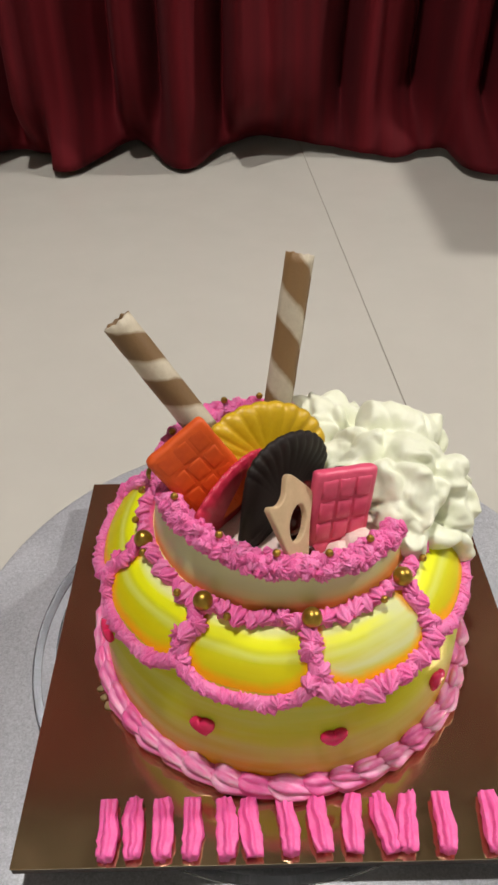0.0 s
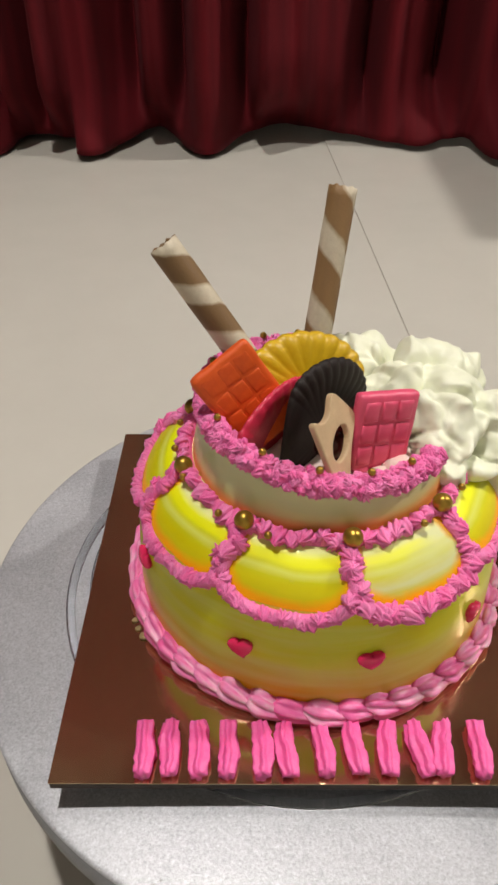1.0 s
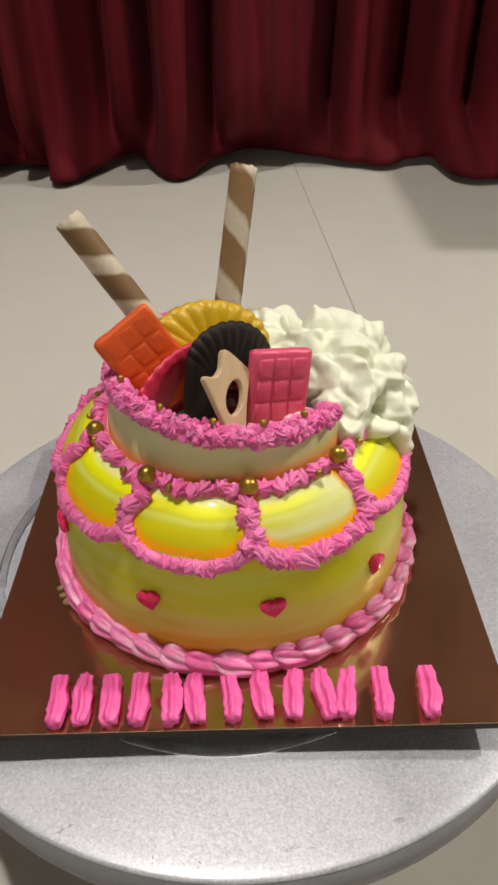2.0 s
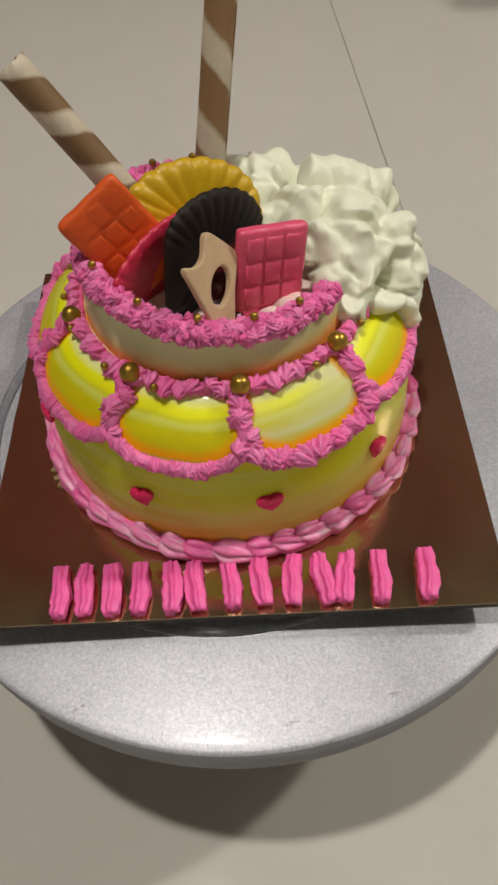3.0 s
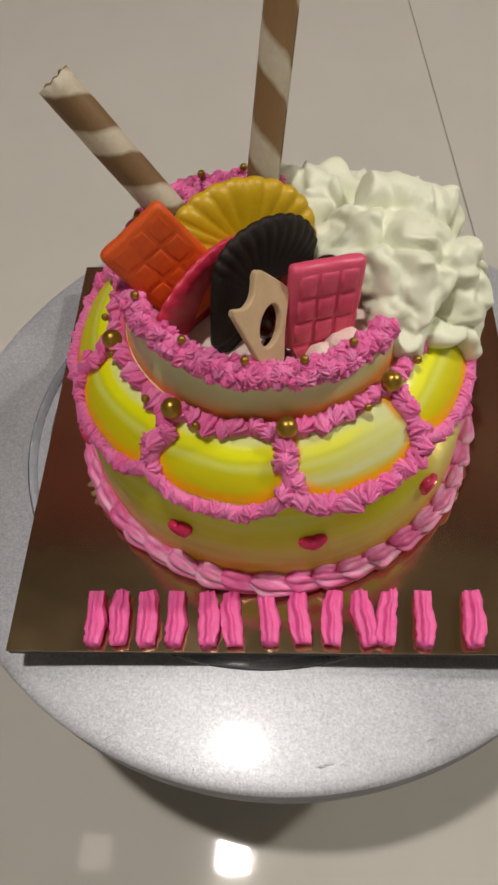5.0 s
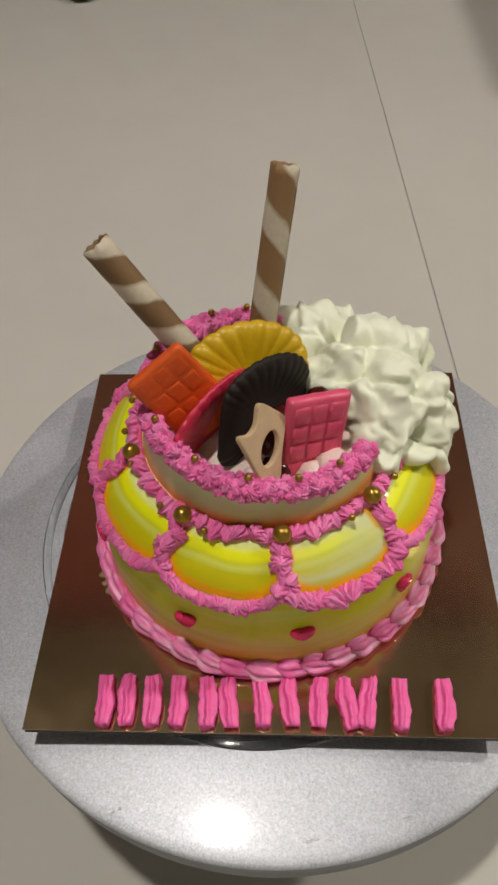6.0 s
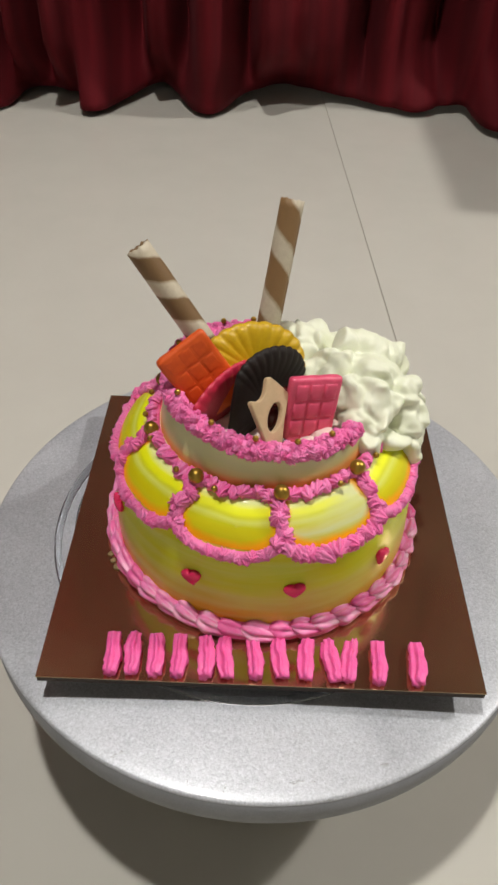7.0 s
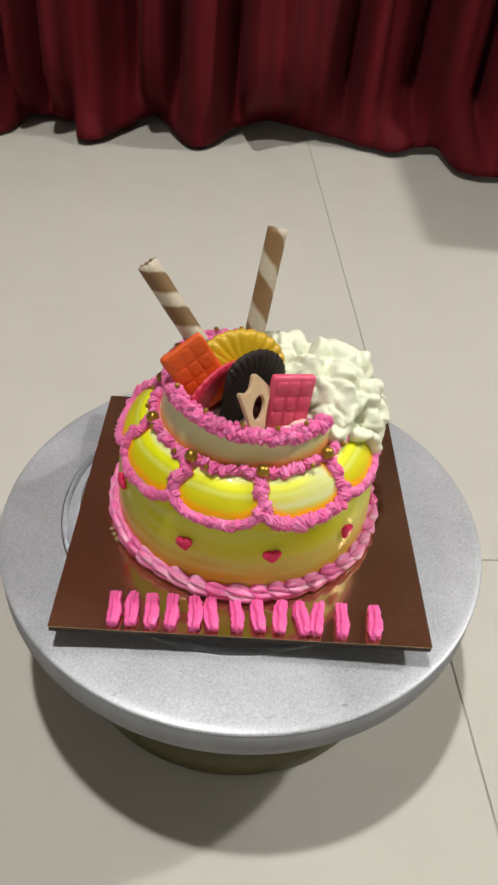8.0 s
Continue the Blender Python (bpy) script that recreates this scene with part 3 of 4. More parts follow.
STARS = [rosette_mesh("rosette", 0.0052 + 0.0004 * (k % 3), 0.0050 + 0.0008 * (k % 2), 7 + k % 3, random.choice((-1, 1)) * random.uniform(0.06, 0.20), 0.42, PINK) for k in range(9)]


def star(parent, at, normal, size=1.0, name="rosette", wobble=0.35):
    n = Vector(normal).normalized() + Vector([random.uniform(-wobble, wobble) for _ in range(3)])
    m = along((random.uniform(-1, 1), random.uniform(-1, 1), random.uniform(-1, 1)), n, at)
    s = size * random.uniform(0.88, 1.12)
    return piece(name, random.choice(STARS), parent, m @ Matrix.Diagonal((s, s, s * random.uniform(0.85, 1.15), 1)))


POSTS = [math.radians(197.5 + 39.6 * k) for k in range(-1, 8)]


def polar(r, a, z):
    return Vector((r * math.cos(a), r * math.sin(a), z))


def circle(r, z, n=96):
    return [polar(r, 2 * math.pi * k / n, z) for k in range(n)]


# lower ring, where the upper tier meets the shoulder
ring = part("ring_piping", tube(circle(0.0540, 0.0706), 0.0024, 10, closed=True), PINK, cake, "ring of pink star piping")
for k in range(66):
    a = 2 * math.pi * (k + random.uniform(-0.2, 0.2)) / 66
    if a < 1.2 or a > math.radians(344):
        continue
    star(ring, polar(0.0548 + random.uniform(-0.0006, 0.0006), a, 0.0716 + random.uniform(-0.0006, 0.0006)), polar(1, a, 0.25), 0.72, wobble=0.35)


def rim_point(a, out, up):
    x, y = 0.0455 * math.cos(a), 0.0455 * math.sin(a) - 0.002
    return Vector((x + out * math.cos(a), y + out * math.sin(a), rim_height(x, y) + up))


# rim of the upper tier, two rows of stars
rim = part("rim_piping", tube([rim_point(math.radians(76 + 2.5 * k), 0.0002, 0.0005) for k in range(103)], 0.0034, 10), PINK, cake, "thick ruffled pink piping on the rim")
for row, (out, up, lean) in enumerate(((-0.0020, 0.0024, 0.0), (0.0006, 0.0028, 0.5), (0.0024, 0.0014, 1.4), (0.0026, -0.0004, 2.2))):
    for k in range(96):
        a = 2 * math.pi * (k + 0.5 * (row % 2) + random.uniform(-0.3, 0.3)) / 96
        if a < 1.30 or a > math.radians(331):
            continue
        star(rim, rim_point(a, out + random.uniform(-0.0008, 0.0008), up + random.uniform(-0.0008, 0.0008)), polar(lean, a, 1.0), 0.43, wobble=0.75)

# a third row that falls inwards along the back of the rim
for k in range(24):
    a = math.radians(84 + 4.6 * (k + random.uniform(-0.3, 0.3)))
    star(rim, rim_point(a, -0.0036 + random.uniform(-0.0006, 0.0006), 0.0010 + random.uniform(-0.0008, 0.0008)), polar(-0.9, a, 0.7), 0.60, wobble=0.5)

# posts down the shoulder and swags round it
SHOULDER_LINE = ((0.0598, 0.0692), (0.0648, 0.0662), (0.0688, 0.0624), (0.0712, 0.0590))


def swag_point(u, a0, a1):
    drop = 1 - abs(2 * u - 1) ** 3.2
    return polar(0.0722 + 0.0026 * drop, a0 + (a1 - a0) * u, 0.0592 - 0.0068 * drop)


for k, a in enumerate(POSTS):
    line = [polar(r, a, z) for r, z in SHOULDER_LINE]
    post = part("post_piping", tube(line, 0.0026, 8), PINK, cake, "pink star piping up the shoulder")
    for (r, z), (r1, z1) in zip(SHOULDER_LINE, SHOULDER_LINE[1:] + SHOULDER_LINE[-1:]):
        star(post, polar(r, a + random.uniform(-0.03, 0.03), z + 0.0004), polar(0.8, a, 0.9), 0.70, wobble=0.45)
        star(post, polar((r + r1) / 2, a + random.uniform(-0.05, 0.05), (z + z1) / 2 + 0.0004), polar(0.8, a, 0.9), 0.56, wobble=0.6)
    a1 = POSTS[k + 1] if k + 1 < len(POSTS) else POSTS[0] + 2 * math.pi
    swag = part("swag_piping", tube([swag_point(j / 20, a, a1) for j in range(21)], 0.0026, 8), PINK, cake, "drooping swag of pink star piping")
    many, size = (16, 0.80) if k == 3 else (22, 0.56)
    for j in range(1, many):
        p = swag_point((j + random.uniform(-0.15, 0.15)) / many, a, a1)
        star(swag, p + Vector((0, 0, random.uniform(-0.0006, 0.0006))), (p.x, p.y, 0.015), size, wobble=0.5)


# base border of overlapping shells, each a ridged bead that slopes down into the next
def shell_mesh(seed):
    rng = random.Random(seed)
    bm = bmesh.new()
    count, steps, rows = 42, 13, []
    slope, curl_in, phase = rng.uniform(0.0016, 0.0028), rng.uniform(0.5, 1.1), rng.uniform(0, 6.28)
    for i in range(steps):
        u = i / (steps - 1)
        r = 0.0060 * (math.sin(math.pi * min(0.5, 0.10 + 1.35 * u)) ** 0.6 if u < 0.30 else 1.0 - 0.66 * ((u - 0.30) / 0.70) ** 1.25)
        row = []
        for k in range(count):
            a = 2 * math.pi * k / count
            ridge = abs(math.sin(3.5 * a + curl_in * u + phase)) ** 0.6
            f = 0.56 + 0.44 * ridge + 0.10 * noise.noise((2.2 * math.cos(a), 2.2 * math.sin(a), 2.5 * u + seed))
            lip = 0.0010 * math.sin(2 * a + seed) * (1 - u)
            row.append(bm.verts.new((-0.0072 + 0.0180 * u + lip, r * f * math.cos(a), 0.92 * r * f * math.sin(a) + slope * (0.35 - u))))
        rows.append(row)
    for a, b in zip(rows, rows[1:]):
        for k in range(count):
            bm.faces.new((a[k], a[(k + 1) % count], b[(k + 1) % count], b[k]))
    bm.faces.new(rows[0]), bm.faces.new(rows[-1])
    bmesh.ops.recalc_face_normals(bm, faces=bm.faces)
    return mesh_of("shell", smooth(bm), MARBLED)


SHELLS = [shell_mesh(k) for k in range(8)]
random.seed(11)
border = part("base_border", tube(circle(0.0775, 0.0045), 0.0040, 10, closed=True), PINK, cake, "pink and white shell border round the base")
for k in range(44):
    a = 2 * math.pi * (k + random.uniform(-0.12, 0.12)) / 44
    tangent = Vector((-math.sin(a), math.cos(a), 0.0)) + polar(0.10, a, 0.0)
    m = along(tangent, (0, 0, 1), polar(0.0788 + random.uniform(-0.0004, 0.0004), a, 0.0052))
    m = m @ pose(0, 0, 0, random.uniform(-25, 25), random.uniform(-2, 8), random.uniform(-6, 6))
    piece("shell", random.choice(SHELLS), border, m @ Matrix.Diagonal((random.uniform(0.90, 1.10), random.uniform(0.92, 1.08), random.uniform(0.92, 1.1), 1)))


# whipped cream heaped over the back right of the cake: swirled spoonfuls that crease where they meet
def cream_mound():
    rng = random.Random(5)
    heart = Vector((0.034, 0.022, 0.054))
    # spoonfuls in millimetres over the middle of the cake: x, y, z and radius
    spoons = [(4, 43, 88, 9), (14, 46, 91, 10), (24, 47, 91, 10), (17, 33, 90, 8.5), (30, 20, 97, 8), (42, 26, 98, 10.5), (52, 27, 97, 9.5), (64, 31, 92, 10), (21, 13, 90, 7.5), (34, 9, 97, 7.5), (54, 9, 95, 13), (30, 0, 90, 8), (41, -8, 94, 8.5),
              (51, -9, 92, 8.5), (41, -18, 88, 8.5), (53, -16, 84, 8), (61, -8, 86, 7), (69, 6, 88, 8.5), (69, -2, 82, 7.5), (77, 0, 75, 7), (72, -9, 73, 8), (63, -18, 69, 7.5), (71, -17, 62, 6.5), (50, -23, 76, 8)]
    for r, z, first, last, step, size in ((75, 57, -4, 68, 12, 7.2), (79, 70, 14, 70, 12, 7.8), (73, 81, 26, 60, 12, 8.2), (62, 83, 50, 64, 13, 8.0)):
        for a in range(first, last + 1, step):
            t = math.radians(a + rng.uniform(-3, 3))
            rr = r + rng.uniform(-2, 2)
            spoons.append((rr * math.cos(t), rr * math.sin(t), z + rng.uniform(-2, 2), size))
    lumps = []
    for x, y, z, r in spoons:
        at, size = Vector((x, y, z)) * 0.001, r * 0.001
        out = (at - heart).normalized()
        axis = (out + Vector([rng.uniform(-0.45, 0.45) for _ in range(3)])).normalized()
        lumps.append((at - out * size * rng.uniform(0.60, 0.85) - heart, size * rng.uniform(0.95, 1.08), axis, rng.uniform(0, 6.28), rng.choice((-1, 1)) * rng.uniform(4.0, 7.0), rng.uniform(0.0, 0.55)))
    core = [(Vector((x, y, z)) * 0.001 - heart, r * 0.00080) for x, y, z, r in ((45, 14, 70, 17), (56, 4, 64, 12), (34, 24, 73, 14), (56, 20, 67, 15), (24, 38, 76, 12), (61, -4, 56, 10), (40, 34, 76, 14), (40, 4, 75, 12), (50, -6, 68, 9), (44, -9, 70, 8), (34, 22, 54, 14))]
    bm = bmesh.new()
    bmesh.ops.create_icosphere(bm, subdivisions=7, radius=1)
    ways = np.array([v.co[:] for v in bm.verts])
    ways /= np.linalg.norm(ways, axis=1)[:, None]
    # each direction is bent a little, so that the spoonfuls lean and fold over one another
    bend = np.array([noise.noise_vector(Vector(w) * 3.2)[:] for w in ways]) * 0.16 + np.array([noise.noise_vector(Vector(w) * 7.5 + Vector((5, 1, 2)))[:] for w in ways]) * 0.05
    look_way = ways + bend
    look_way /= np.linalg.norm(look_way, axis=1)[:, None]
    reach = np.full(len(ways), 0.008)

    def leave(c, r):
        along_it = look_way @ np.array(c)
        inside = along_it**2 - c.length_squared + r * r
        return np.where((inside > 0) & (along_it > 0), along_it + np.sqrt(np.maximum(inside, 0)), 0.0)

    for c, r in core:
        reach = np.maximum(reach, leave(c, r))
    for c, r, axis, phase, twist, tip in lumps:
        t = leave(c, r)
        hit = t > 0
        p = (look_way[hit] * t[hit][:, None] - np.array(c)) / r
        side = axis.orthogonal().normalized()
        over = axis.cross(side)
        u, v = p @ np.array(side), p @ np.array(over)
        rho, phi = np.hypot(u, v), np.arctan2(v, u)
        fold = np.abs(np.sin(1.0 * phi + twist * rho * 0.5 + phase)) ** 0.6
        lift = 0.24 * (fold - 0.6) * np.clip(rho * 2.0, 0, 1) + tip * np.exp(-((rho / 0.26) ** 1.3)) * (p @ np.array(axis) > 0)
        t[hit] += r * lift
        reach = np.maximum(reach, t)
    for v, w, r in zip(bm.verts, ways, reach):
        w = Vector(w)
        p = w * float(r)
        p += 0.0016 * noise.noise_vector(p * 95 + Vector((3, 0, 0))) + w * 0.0008 * abs(noise.noise(p * 190)) + 0.0005 * noise.noise_vector(p * 260)
        v.co = heart + p
    bmesh.ops.delete(bm, geom=[v for v in bm.verts if v.co.z < 0.047], context="VERTS")
    ob = part("whipped_cream", smooth(bm), CREAM, cake, "heap of soft white whipped cream in folded peaks")
    mod = ob.modifiers.new("settle", "SMOOTH")
    mod.iterations, mod.factor = 2, 0.5


cream_mound()


# ---- pearls and hearts on the cake ----
def ball(r, u=24, v=14):
    bm = bmesh.new()
    bmesh.ops.create_uvsphere(bm, u_segments=u, v_segments=v, radius=r)
    return smooth(bm)


big, small = mesh_of("large_pearl", ball(0.0036), GOLD), mesh_of("small_pearl", ball(0.00145, 16, 10), GOLD)


def pearl(data, at, label, group):
    ob = new("gold_pearl", data)
    ob.matrix_basis = Matrix.Translation(at)
    tagged(ob, label, "sugar pearl", group)


for k, a in enumerate(POSTS[:5]):
    pearl(big, C + polar(0.0566, a + 0.012, 0.0748), "large matt gold sugar pearl on the pink piping", "large gold pearls")
    for d in ((11, 28), (6, 30), (11,), (28,), (14,))[k]:
        pearl(small, C + polar(0.0584, a + math.radians(d), 0.0737), "small gold sugar pearl on the pink piping", "small gold pearls")
for a in (208, 238, 264, 287, 309, 100, 120, 140, 160):
    t = math.radians(a)
    out = -0.0005 if a > 190 else 0.0
    pearl(small, C + rim_point(t, out, 0.0062), "small gold sugar pearl on the rim piping", "small gold pearls")


def heart_mesh():
    bm = bmesh.new()
    outline = []
    for k in range(36):
        t = 2 * math.pi * k / 36
        outline.append((16 * math.sin(t) ** 3 / 16, (13 * math.cos(t) - 3.4 * math.cos(2 * t) - 1.3 * math.cos(3 * t) - 0.4 * math.cos(4 * t)) / 15))
    rows = []
    for f, h in ((0.96, -0.30), (1.04, 0.05), (1.0, 0.20), (0.86, 0.33), (0.60, 0.42), (0.28, 0.46)):
        w = min(1.0, max(0.0, 1 - f) * 2.2) ** 0.7
        rows.append([bm.verts.new((f * ((1 - w) * x + w * 0.85 * math.sin(2 * math.pi * k / 36)) * 0.0050, (f * ((1 - w) * y + w * 0.85 * math.cos(2 * math.pi * k / 36)) + 0.06) * 0.0050, h * 0.0050)) for k, (x, y) in enumerate(outline)])
    for a, b in zip(rows, rows[1:]):
        for k in range(36):
            bm.faces.new((a[k], a[(k + 1) % 36], b[(k + 1) % 36], b[k]))
    bm.faces.new(rows[0]), bm.faces.new(rows[-1])
    bmesh.ops.recalc_face_normals(bm, faces=bm.faces)
    return mesh_of("candy_heart", smooth(bm), HEART)


hearts = heart_mesh()
for a, z, tilt in ((204.5, 0.0385, -30), (246, 0.0325, 18), (281.5, 0.0322, 3), (318, 0.0300, -28)):
    t = math.radians(a)
    ob = new("candy_heart", hearts)
    ob.matrix_basis = along((-math.sin(t), math.cos(t), 0), polar(1, t, 0), C + polar(0.0769, t, z)) @ pose(0, 0, 0, 0, 0, tilt)
    tagged(ob, "small glossy red candy heart stuck to the icing", "candy", "red hearts on the side")


# ---- chocolates standing in the cake ----
def chocolate_bar(material, label, corner, across, down, relief=1.15):
    """A small moulded tablet of 3 by 4 squares, from its top left corner."""
    x, d = Vector(across).normalized(), Vector(down)
    y = -(d - d.dot(x) * x).normalized()
    z = x.cross(y)
    m = Matrix.Translation(corner) @ Matrix((x, y, z)).transposed().to_4x4()
    t = thing("chocolate_bar", label, "chocolate", m=m, group="moulded chocolates on top")
    w, h, d = 0.0255, 0.0390, 0.0048
    bm = box(0, w, -h, 0, -d, 0, 0.0016)
    bmesh.ops.subdivide_edges(bm, edges=[e for e in bm.edges if e.calc_length() > 0.004], cuts=9, use_grid_fill=True)
    for v in bm.verts:
        v.co += Vector([0.00045 * noise.noise(v.co * 180 + Vector((40 * k + 900 * corner[0], 0, 0))) for k in range(3)])
    part("slab", smooth(bm), material, t)
    cell_w, cell_h = (w - 0.0044) / 3, (h - 0.0044) / 4
    bm = bmesh.new()
    rows = []
    for f, z in ((1.0, -0.0006), (0.95, 0.0002), (0.86, 0.0006), (0.68, 0.0008)):
        a, b, z = (cell_w - 0.0010) / 2 * f, (cell_h - 0.0010) / 2 * f, z * relief
        rows.append([bm.verts.new(p) for p in ((-a, -b, z), (a, -b, z), (a, b, z), (-a, b, z))])
    for a, b in zip(rows, rows[1:]):
        for k in range(4):
            bm.faces.new((a[k], a[(k + 1) % 4], b[(k + 1) % 4], b[k]))
    bm.faces.new(rows[-1])
    data = mesh_of("square", smooth(bm), material)
    for i in range(3):
        for j in range(4):
            piece("square", data, t, Matrix.Translation((0.0022 + cell_w * (i + 0.5), -0.0022 - cell_h * (j + 0.5), 0)))
    return t


chocolate_bar(ROSE, "rose pink moulded chocolate bar standing in the filling", (0.0085, -0.0235, 0.2533), (0.910, 0.372, -0.183), (-0.113, -0.201, -0.973))
chocolate_bar(ORANGE, "orange moulded chocolate bar leaning on the rim", (-0.0509, -0.0162, 0.2534), (0.779, 0.398, 0.484), (0.542, -0.039, -0.840), 0.28)


def fan(material, label, centre, normal, a, b, roll, ribs, relief=0.0009, drop=0.0, lean=0.0, thick=0.0040, reach=4.0, trim=None):
    """A fluted oval chocolate shell drawn out downwards into the filling; the flutes spread over its rim."""
    bm = bmesh.new()
    count, rows = ribs * 6, []
    ox, oy = 0.05 * a, -0.25 * b
    r = math.radians(roll + lean)
    fall = Vector((-math.sin(r), -math.cos(r))) * drop
    for f, z in ((0.0, 0.30), (0.25, 0.36), (0.50, 0.50), (0.72, 0.64), (0.82, 0.66), (0.90, 0.56), (0.97, 0.34), (1.0, 0.0), (0.97, -0.30), (0.60, -0.36), (0.0, -0.36)):
        if f == 0.0:
            rows.append([bm.verts.new((ox + fall.x * 0.5, oy + fall.y * 0.5, z * thick))])
            continue
        row = []
        for k in range(count):
            t = 2 * math.pi * k / count
            rib = abs(math.sin(ribs * t / 2)) ** 0.8
            edge = f * (1 - 24 * relief * (1 - rib) * f**3)
            h = z * thick + (relief * (rib - 0.6) * f**reach if z > 0 else 0)
            way = Vector((math.cos(t) / a, math.sin(t) / b)).normalized()
            down = max(0.0, min(1.0, 0.5 + 3.0 * way.dot(fall) / max(drop, 1e-6))) * fall
            row.append(bm.verts.new((ox + fall.x * 0.5 * (1 - edge) + (a * math.cos(t) - ox) * edge + down.x * edge, oy + fall.y * 0.5 * (1 - edge) + (b * math.sin(t) - oy) * edge + down.y * edge, h)))
        rows.append(row)
    for p, q in zip(rows, rows[1:]):
        for k in range(count):
            j = (k + 1) % count
            quad = [p[k % len(p)], p[j % len(p)], q[j % len(q)], q[k % len(q)]]
            quad = [v for i, v in enumerate(quad) if v not in quad[:i]]
            bm.faces.new(quad)
    bmesh.ops.recalc_face_normals(bm, faces=bm.faces)
    n = Vector(normal).normalized()
    m = along(Vector((0, 0, 1)).cross(n), n, centre) @ pose(0, 0, 0, 0, 0, roll)
    if trim:
        at, way = trim
        inv = m.inverted()
        made = bmesh.ops.bisect_plane(bm, geom=bm.verts[:] + bm.edges[:] + bm.faces[:], plane_co=inv @ at, plane_no=inv.to_3x3() @ way, clear_outer=True)
        bmesh.ops.contextual_create(bm, geom=[e for e in made["geom_cut"] if isinstance(e, bmesh.types.BMEdge)])
    return solid("chocolate_shell", smooth(bm), material, label, "chocolate", group="moulded chocolates on top", m=m)


fan(YELLOW, "yellow fluted chocolate shell standing upright in the filling", (-0.0085, 0.0075, 0.2399), (0.441, -0.735, 0.515), 0.0272, 0.0188, -10.0, 22, 0.0012, 0.002, reach=2.2)
fan(RED, "red fluted chocolate shell leaning behind the dark one", (-0.0226, -0.0106, 0.2301), (0.814, -0.559, -0.156), 0.0268, 0.0196, -0.5, 26, 0.0007, 0.020, -24, 0.0030, trim=(C + polar(0.0452, math.radians(224), 0), polar(1, math.radians(224), 0)))
fan(DARK, "dark brown fluted chocolate shell standing upright in the filling", (-0.0002, -0.0036, 0.2391), (0.752, -0.658, 0.037), 0.0260, 0.0160, -27.8, 26, 0.0008, 0.022, 13)


def cutout():
    """A flat caramel coloured shape with two horns and an oval hole."""
    outline = [(0.0, 0.0004), (0.0012, -0.0012), (0.0038, -0.0052), (0.0068, -0.0102), (0.0066, -0.0122), (0.0030, -0.0165), (-0.0016, -0.0220), (-0.0077, -0.0320), (-0.0144, -0.0270),
               (-0.0150, -0.0197), (-0.0153, -0.0132), (-0.0157, -0.0065), (-0.0160, -0.0042), (-0.0148, -0.0030), (-0.0130, -0.0042), (-0.0105, -0.0056), (-0.0066, -0.0045), (-0.0042, -0.0015), (-0.0030, 0.0004), (-0.0014, 0.0012)]
    for _ in range(2):
        outline = [(p[0] * u + q[0] * (1 - u), p[1] * u + q[1] * (1 - u)) for p, q in zip(outline, outline[1:] + outline[:1]) for u in (0.75, 0.25)]
    hole = []
    for k in range(28):
        t = 2 * math.pi * k / 28
        u, v = 0.0066 * math.cos(t), 0.0042 * math.sin(t)
        hole.append((-0.0053 + 0.72 * u - 0.69 * v, -0.0160 + 0.69 * u + 0.72 * v))
    bm = bmesh.new()
    edges = []
    for loop in (outline, hole):
        vs = [bm.verts.new((x, y, 0)) for x, y in loop]
        edges += [bm.edges.new((vs[k], vs[(k + 1) % len(vs)])) for k in range(len(vs))]
    made = bmesh.ops.triangle_fill(bm, edges=edges, use_beauty=True)["geom"]
    faces = [f for f in made if isinstance(f, bmesh.types.BMFace)]
    top = bmesh.ops.extrude_face_region(bm, geom=faces)["geom"]
    bmesh.ops.translate(bm, vec=(0, 0, 0.0026), verts=[v for v in top if isinstance(v, bmesh.types.BMVert)])
    bmesh.ops.recalc_face_normals(bm, faces=bm.faces)
    sharp = [e for e in bm.edges if len(e.link_faces) == 2 and e.calc_face_angle() > 1.2]
    bmesh.ops.bevel(bm, geom=sharp, offset=0.0006, segments=2, affect="EDGES", profile=0.5)
    m = along((0.598, 0.801, 0.0), (0.73, -0.545, 0.41), Vector((-0.001, -0.025, 0.2551)) - 0.002 * Vector((0.73, -0.545, 0.41)))
    solid("chocolate_cutout", bm, BEIGE, "flat caramel coloured chocolate cutout with an oval hole", "chocolate", m=m, group="moulded chocolates on top")


cutout()


def sheet(length, radius, ragged, seed):
    """A thin sheet rolled into a tube, with the free edge of the roll showing."""
    bm = bmesh.new()
    rows, n = [], 40
    for s in range(23):
        z = length * s / 22
        row = []
        for k in range(n + 4):
            t = 2 * math.pi * k / n
            r = radius - 0.0005 * k / n
            end = ragged * noise.noise((2.2 * math.cos(t), 2.2 * math.sin(t), seed)) if s == 22 else 0
            r *= 1 + 0.025 * noise.noise((math.cos(t), math.sin(t), z * 90))
            row.append(bm.verts.new((r * math.cos(t), r * math.sin(t), z + end)))
        rows.append(row)
    for a, b in zip(rows, rows[1:]):
        for k in range(n + 3):
            bm.faces.new((a[k], a[k + 1], b[k + 1], b[k]))
    return smooth(bm)


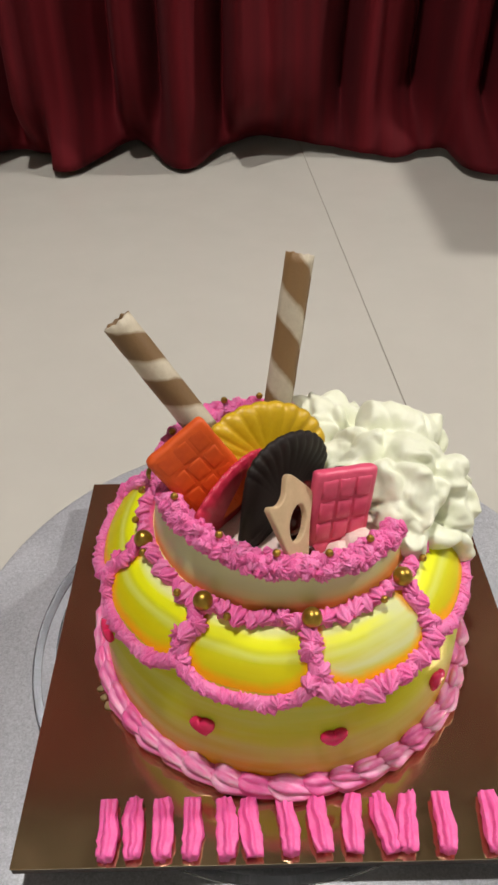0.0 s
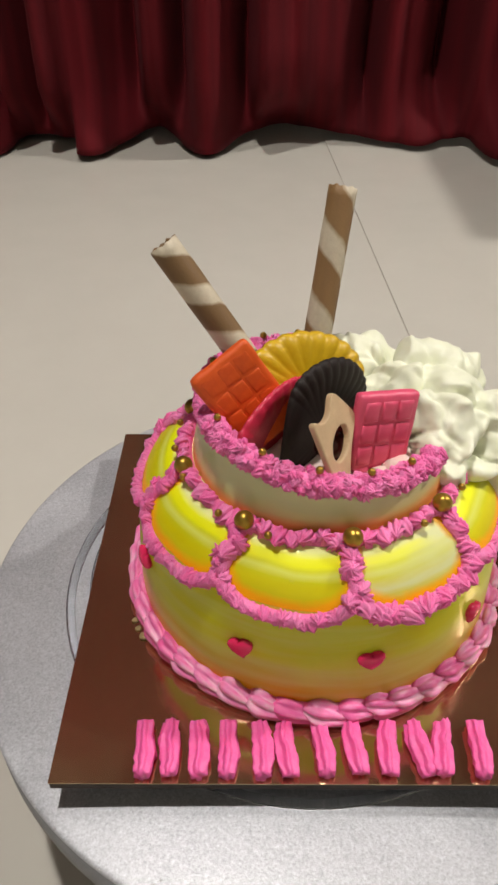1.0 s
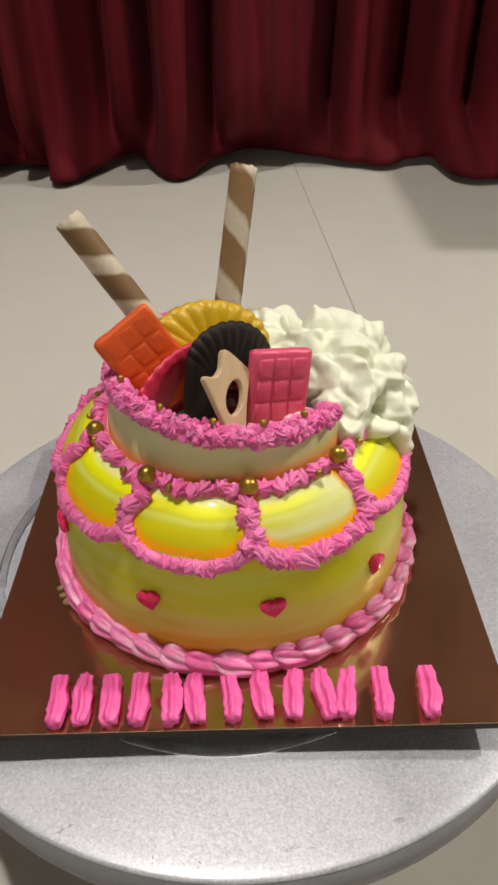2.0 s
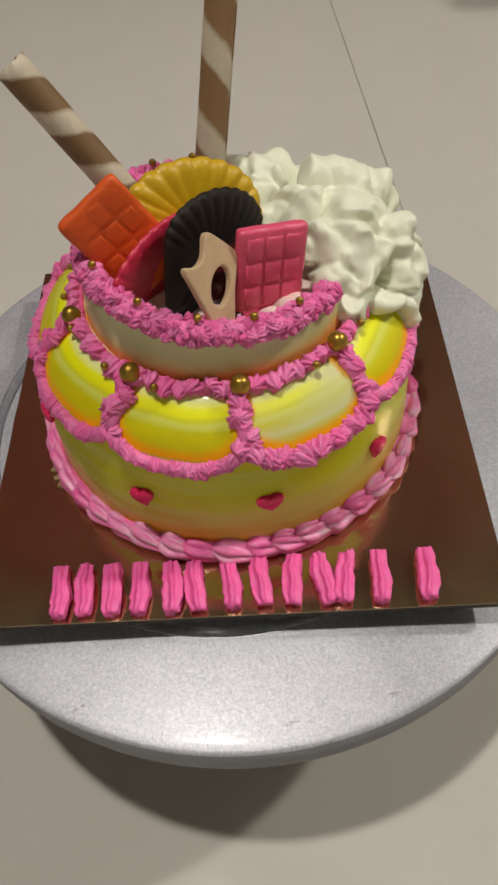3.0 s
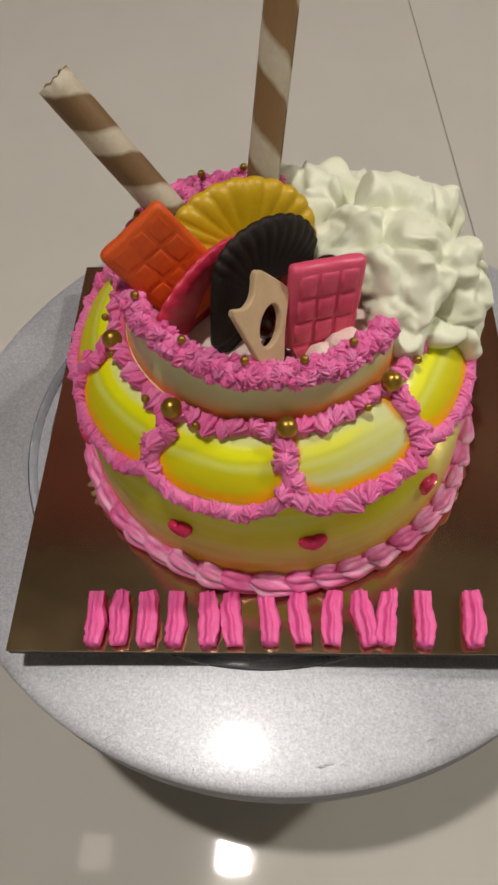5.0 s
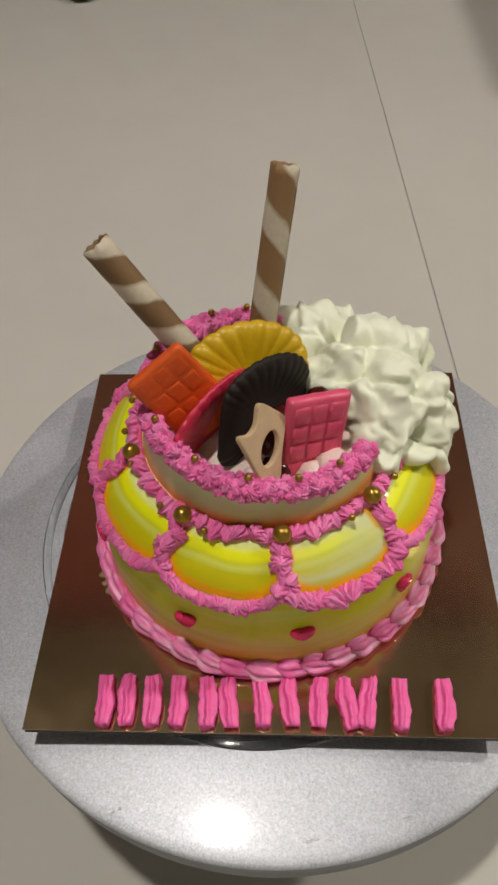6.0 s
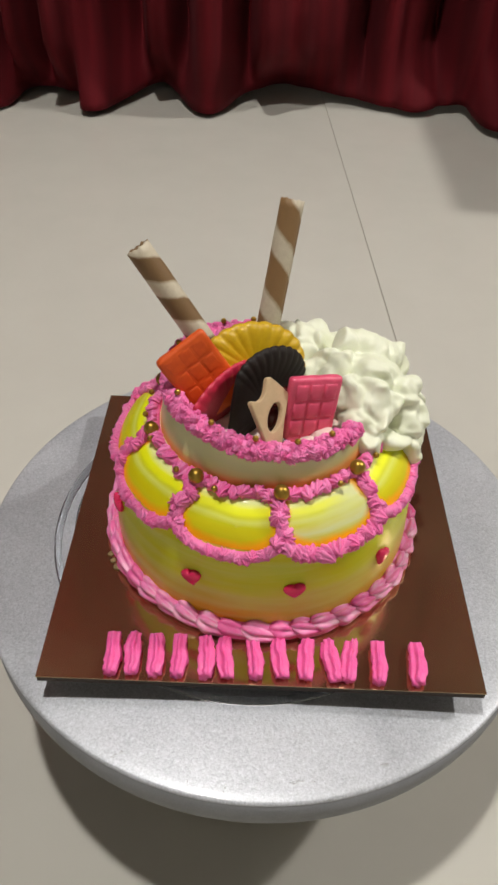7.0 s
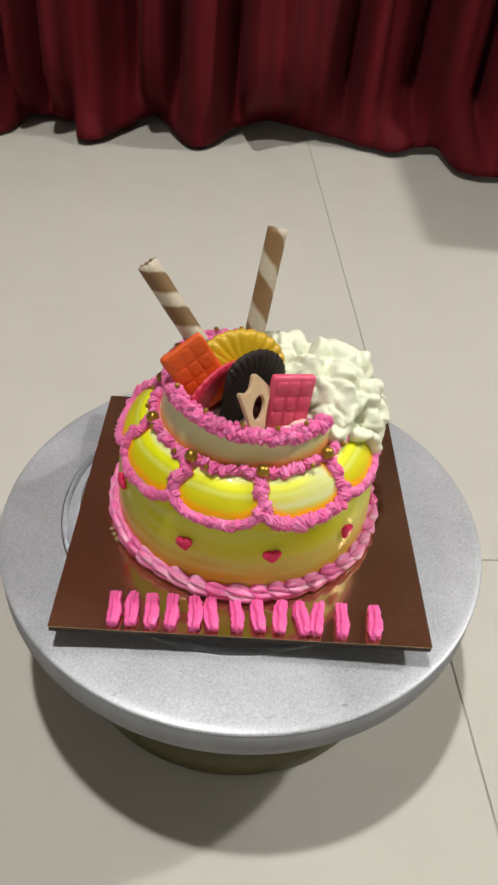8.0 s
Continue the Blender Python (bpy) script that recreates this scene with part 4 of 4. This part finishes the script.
def wafer(top, foot, label, ragged, spin, stripes):
    top, foot = Vector(top), Vector(foot)
    length = (top - foot).length
    roll = thing("wafer_roll", label, "wafer", group="wafer rolls on top", m=along((1, 0, 0), top - foot, foot) @ pose(0, 0, 0, 0, 0, spin))
    for name, radius, short, words in (("outer_sheet", 0.0059, 0.0, ""), ("inner_sheet", 0.0041, 0.0022, "pale inner turn of the roll")):
        ob = part(name, sheet(length - short, radius, ragged, 4.0 + 9 * short), stripes if not short else two_tone("pale_wafer", (0.40, 0.30, 0.18), (0.56, 0.46, 0.32), 300, 0.65), roll, words)
        mod = ob.modifiers.new("thickness", "SOLIDIFY")
        mod.thickness, mod.offset = 0.0011, -1.0


wafer((-0.0615, 0.0225, 0.2885), (-0.0185, 0.0070, 0.2280), "brown and cream striped rolled wafer leaning out of the cake", 0.0014, 200, WAFER_TIGHT)
wafer((0.0068, 0.0605, 0.2960), (-0.0055, 0.0275, 0.2220), "brown and cream striped rolled wafer standing at the back", 0.0012, 1, WAFER)


def cherry(at, r):
    bm = bmesh.new()
    bmesh.ops.create_icosphere(bm, subdivisions=3, radius=r)
    for v in bm.verts:
        v.co *= 1 + 0.12 * noise.noise(v.co * 300 + Vector(at) * 50)
    solid("cherry_piece", smooth(bm), CHERRY, "dark glazed cherry piece in the cream filling", "fruit", at, "cherries in the filling")


for at, r in (((-0.0005, -0.0235, 0.2325), 0.0062), ((0.0065, -0.0165, 0.2365), 0.0062), ((0.004, -0.028, 0.2205), 0.0050), ((0.014, -0.012, 0.2310), 0.0060), ((0.002, -0.026, 0.2210), 0.0045), ((0.020, -0.004, 0.2340), 0.0055)):
    cherry(at, r)


# ---- piped bars on the board: a row of writing, kept as plain bars ----
def bar_mesh(seed, width, length):
    rng = random.Random(seed)
    pts, radii = [], []
    for i in range(13):
        u = i / 12
        pts.append((0.0011 * math.sin(2.5 * u + seed) + rng.uniform(-0.0003, 0.0003), -length / 2 + length * u, 0.0036 + rng.uniform(-0.0002, 0.0003)))
        radii.append(width * (0.62 + 0.45 * math.sin(math.pi * (0.12 + 0.80 * u)) ** 0.6 + rng.uniform(-0.04, 0.04)) * 0.9)
    bm = tube(pts, radii, 48, lobes=6, twist=rng.uniform(-0.16, 0.16), depth=0.30)
    for v in bm.verts:
        v.co.z = max(0.0, v.co.z) * 1.15
        v.co += Vector([0.0009 * noise.noise(v.co * 230 + Vector((seed * 9 + 30 * k, 0, 0))) + 0.0004 * noise.noise(v.co * 800 + Vector((0, 30 * k, seed))) for k in range(3)])
        v.co.z = max(0.0, v.co.z)
    return mesh_of("bar", bm, PINK_DEEP)


BARS = [bar_mesh(k, 0.0043, 0.0205) for k in range(7)]
random.seed(21)
for x0, x1, n in ((-0.0735, -0.0445, 3), (-0.0430, -0.0215, 2), (-0.0205, 0.0010, 2), (0.0045, 0.0260, 2), (0.0275, 0.0450, 2), (0.0485, 0.0755, 2)):
    t = thing("icing_bars", "thick fluted bars of bright pink icing piped on the gold board", "icing", ((x0 + x1) / 2, -0.0896, BOARD + 0.0001), group="piped row on the board")
    for k in range(n):
        x = x0 + 0.0047 + (x1 - x0 - 0.0094) * k / (n - 1) - (x0 + x1) / 2
        piece("bar", random.choice(BARS), t, pose(x, random.uniform(-0.0006, 0.0006), 0, 0, 0, random.uniform(-7, 7)) @ Matrix.Diagonal((1, 1, 0.72, 1)))


# ---- small flat golden-brown lumps by the border ----
def crumb(x, y, r):
    bm = bmesh.new()
    bmesh.ops.create_icosphere(bm, subdivisions=2, radius=r)
    for v in bm.verts:
        v.co *= 1 + 0.6 * noise.noise(v.co * 700 + Vector((x, y, 0)) * 999)
        v.co.z = max(v.co.z * 0.30, -r * 0.3)
    solid("golden_lump", smooth(bm), GOLDEN_LUMP, "small flat golden-brown lump beside the shell border", "crumb", (x, y, BOARD + r * 0.3), "crumbs on the board")


for k in range(3):
    a, r = math.radians(203 + 3.2 * k), random.uniform(0.0838, 0.0848)
    crumb(C.x + r * math.cos(a), C.y + r * math.sin(a), random.uniform(0.0013, 0.0021))


# ---- floor tiles ----
floor = thing("floor", "polished beige porcelain floor tiles with thin grey joints", "floor", kind="structure", m=pose(JOINT_X, JOINT_Y, 0, 0, 0, TURN_FLOOR))
TILE_W, TILE_L, GAP = 0.8, 1.6, 0.0015
data = mesh_of("tile", box(GAP / 2, TILE_W - GAP / 2, GAP / 2, TILE_L - GAP / 2, -0.010, 0.0, 0.0006), TILE)
for i in range(-4, 4):
    for j in range(-2, 1):
        piece("tile", data, floor, Matrix.Translation((i * TILE_W, j * TILE_L, 0)))
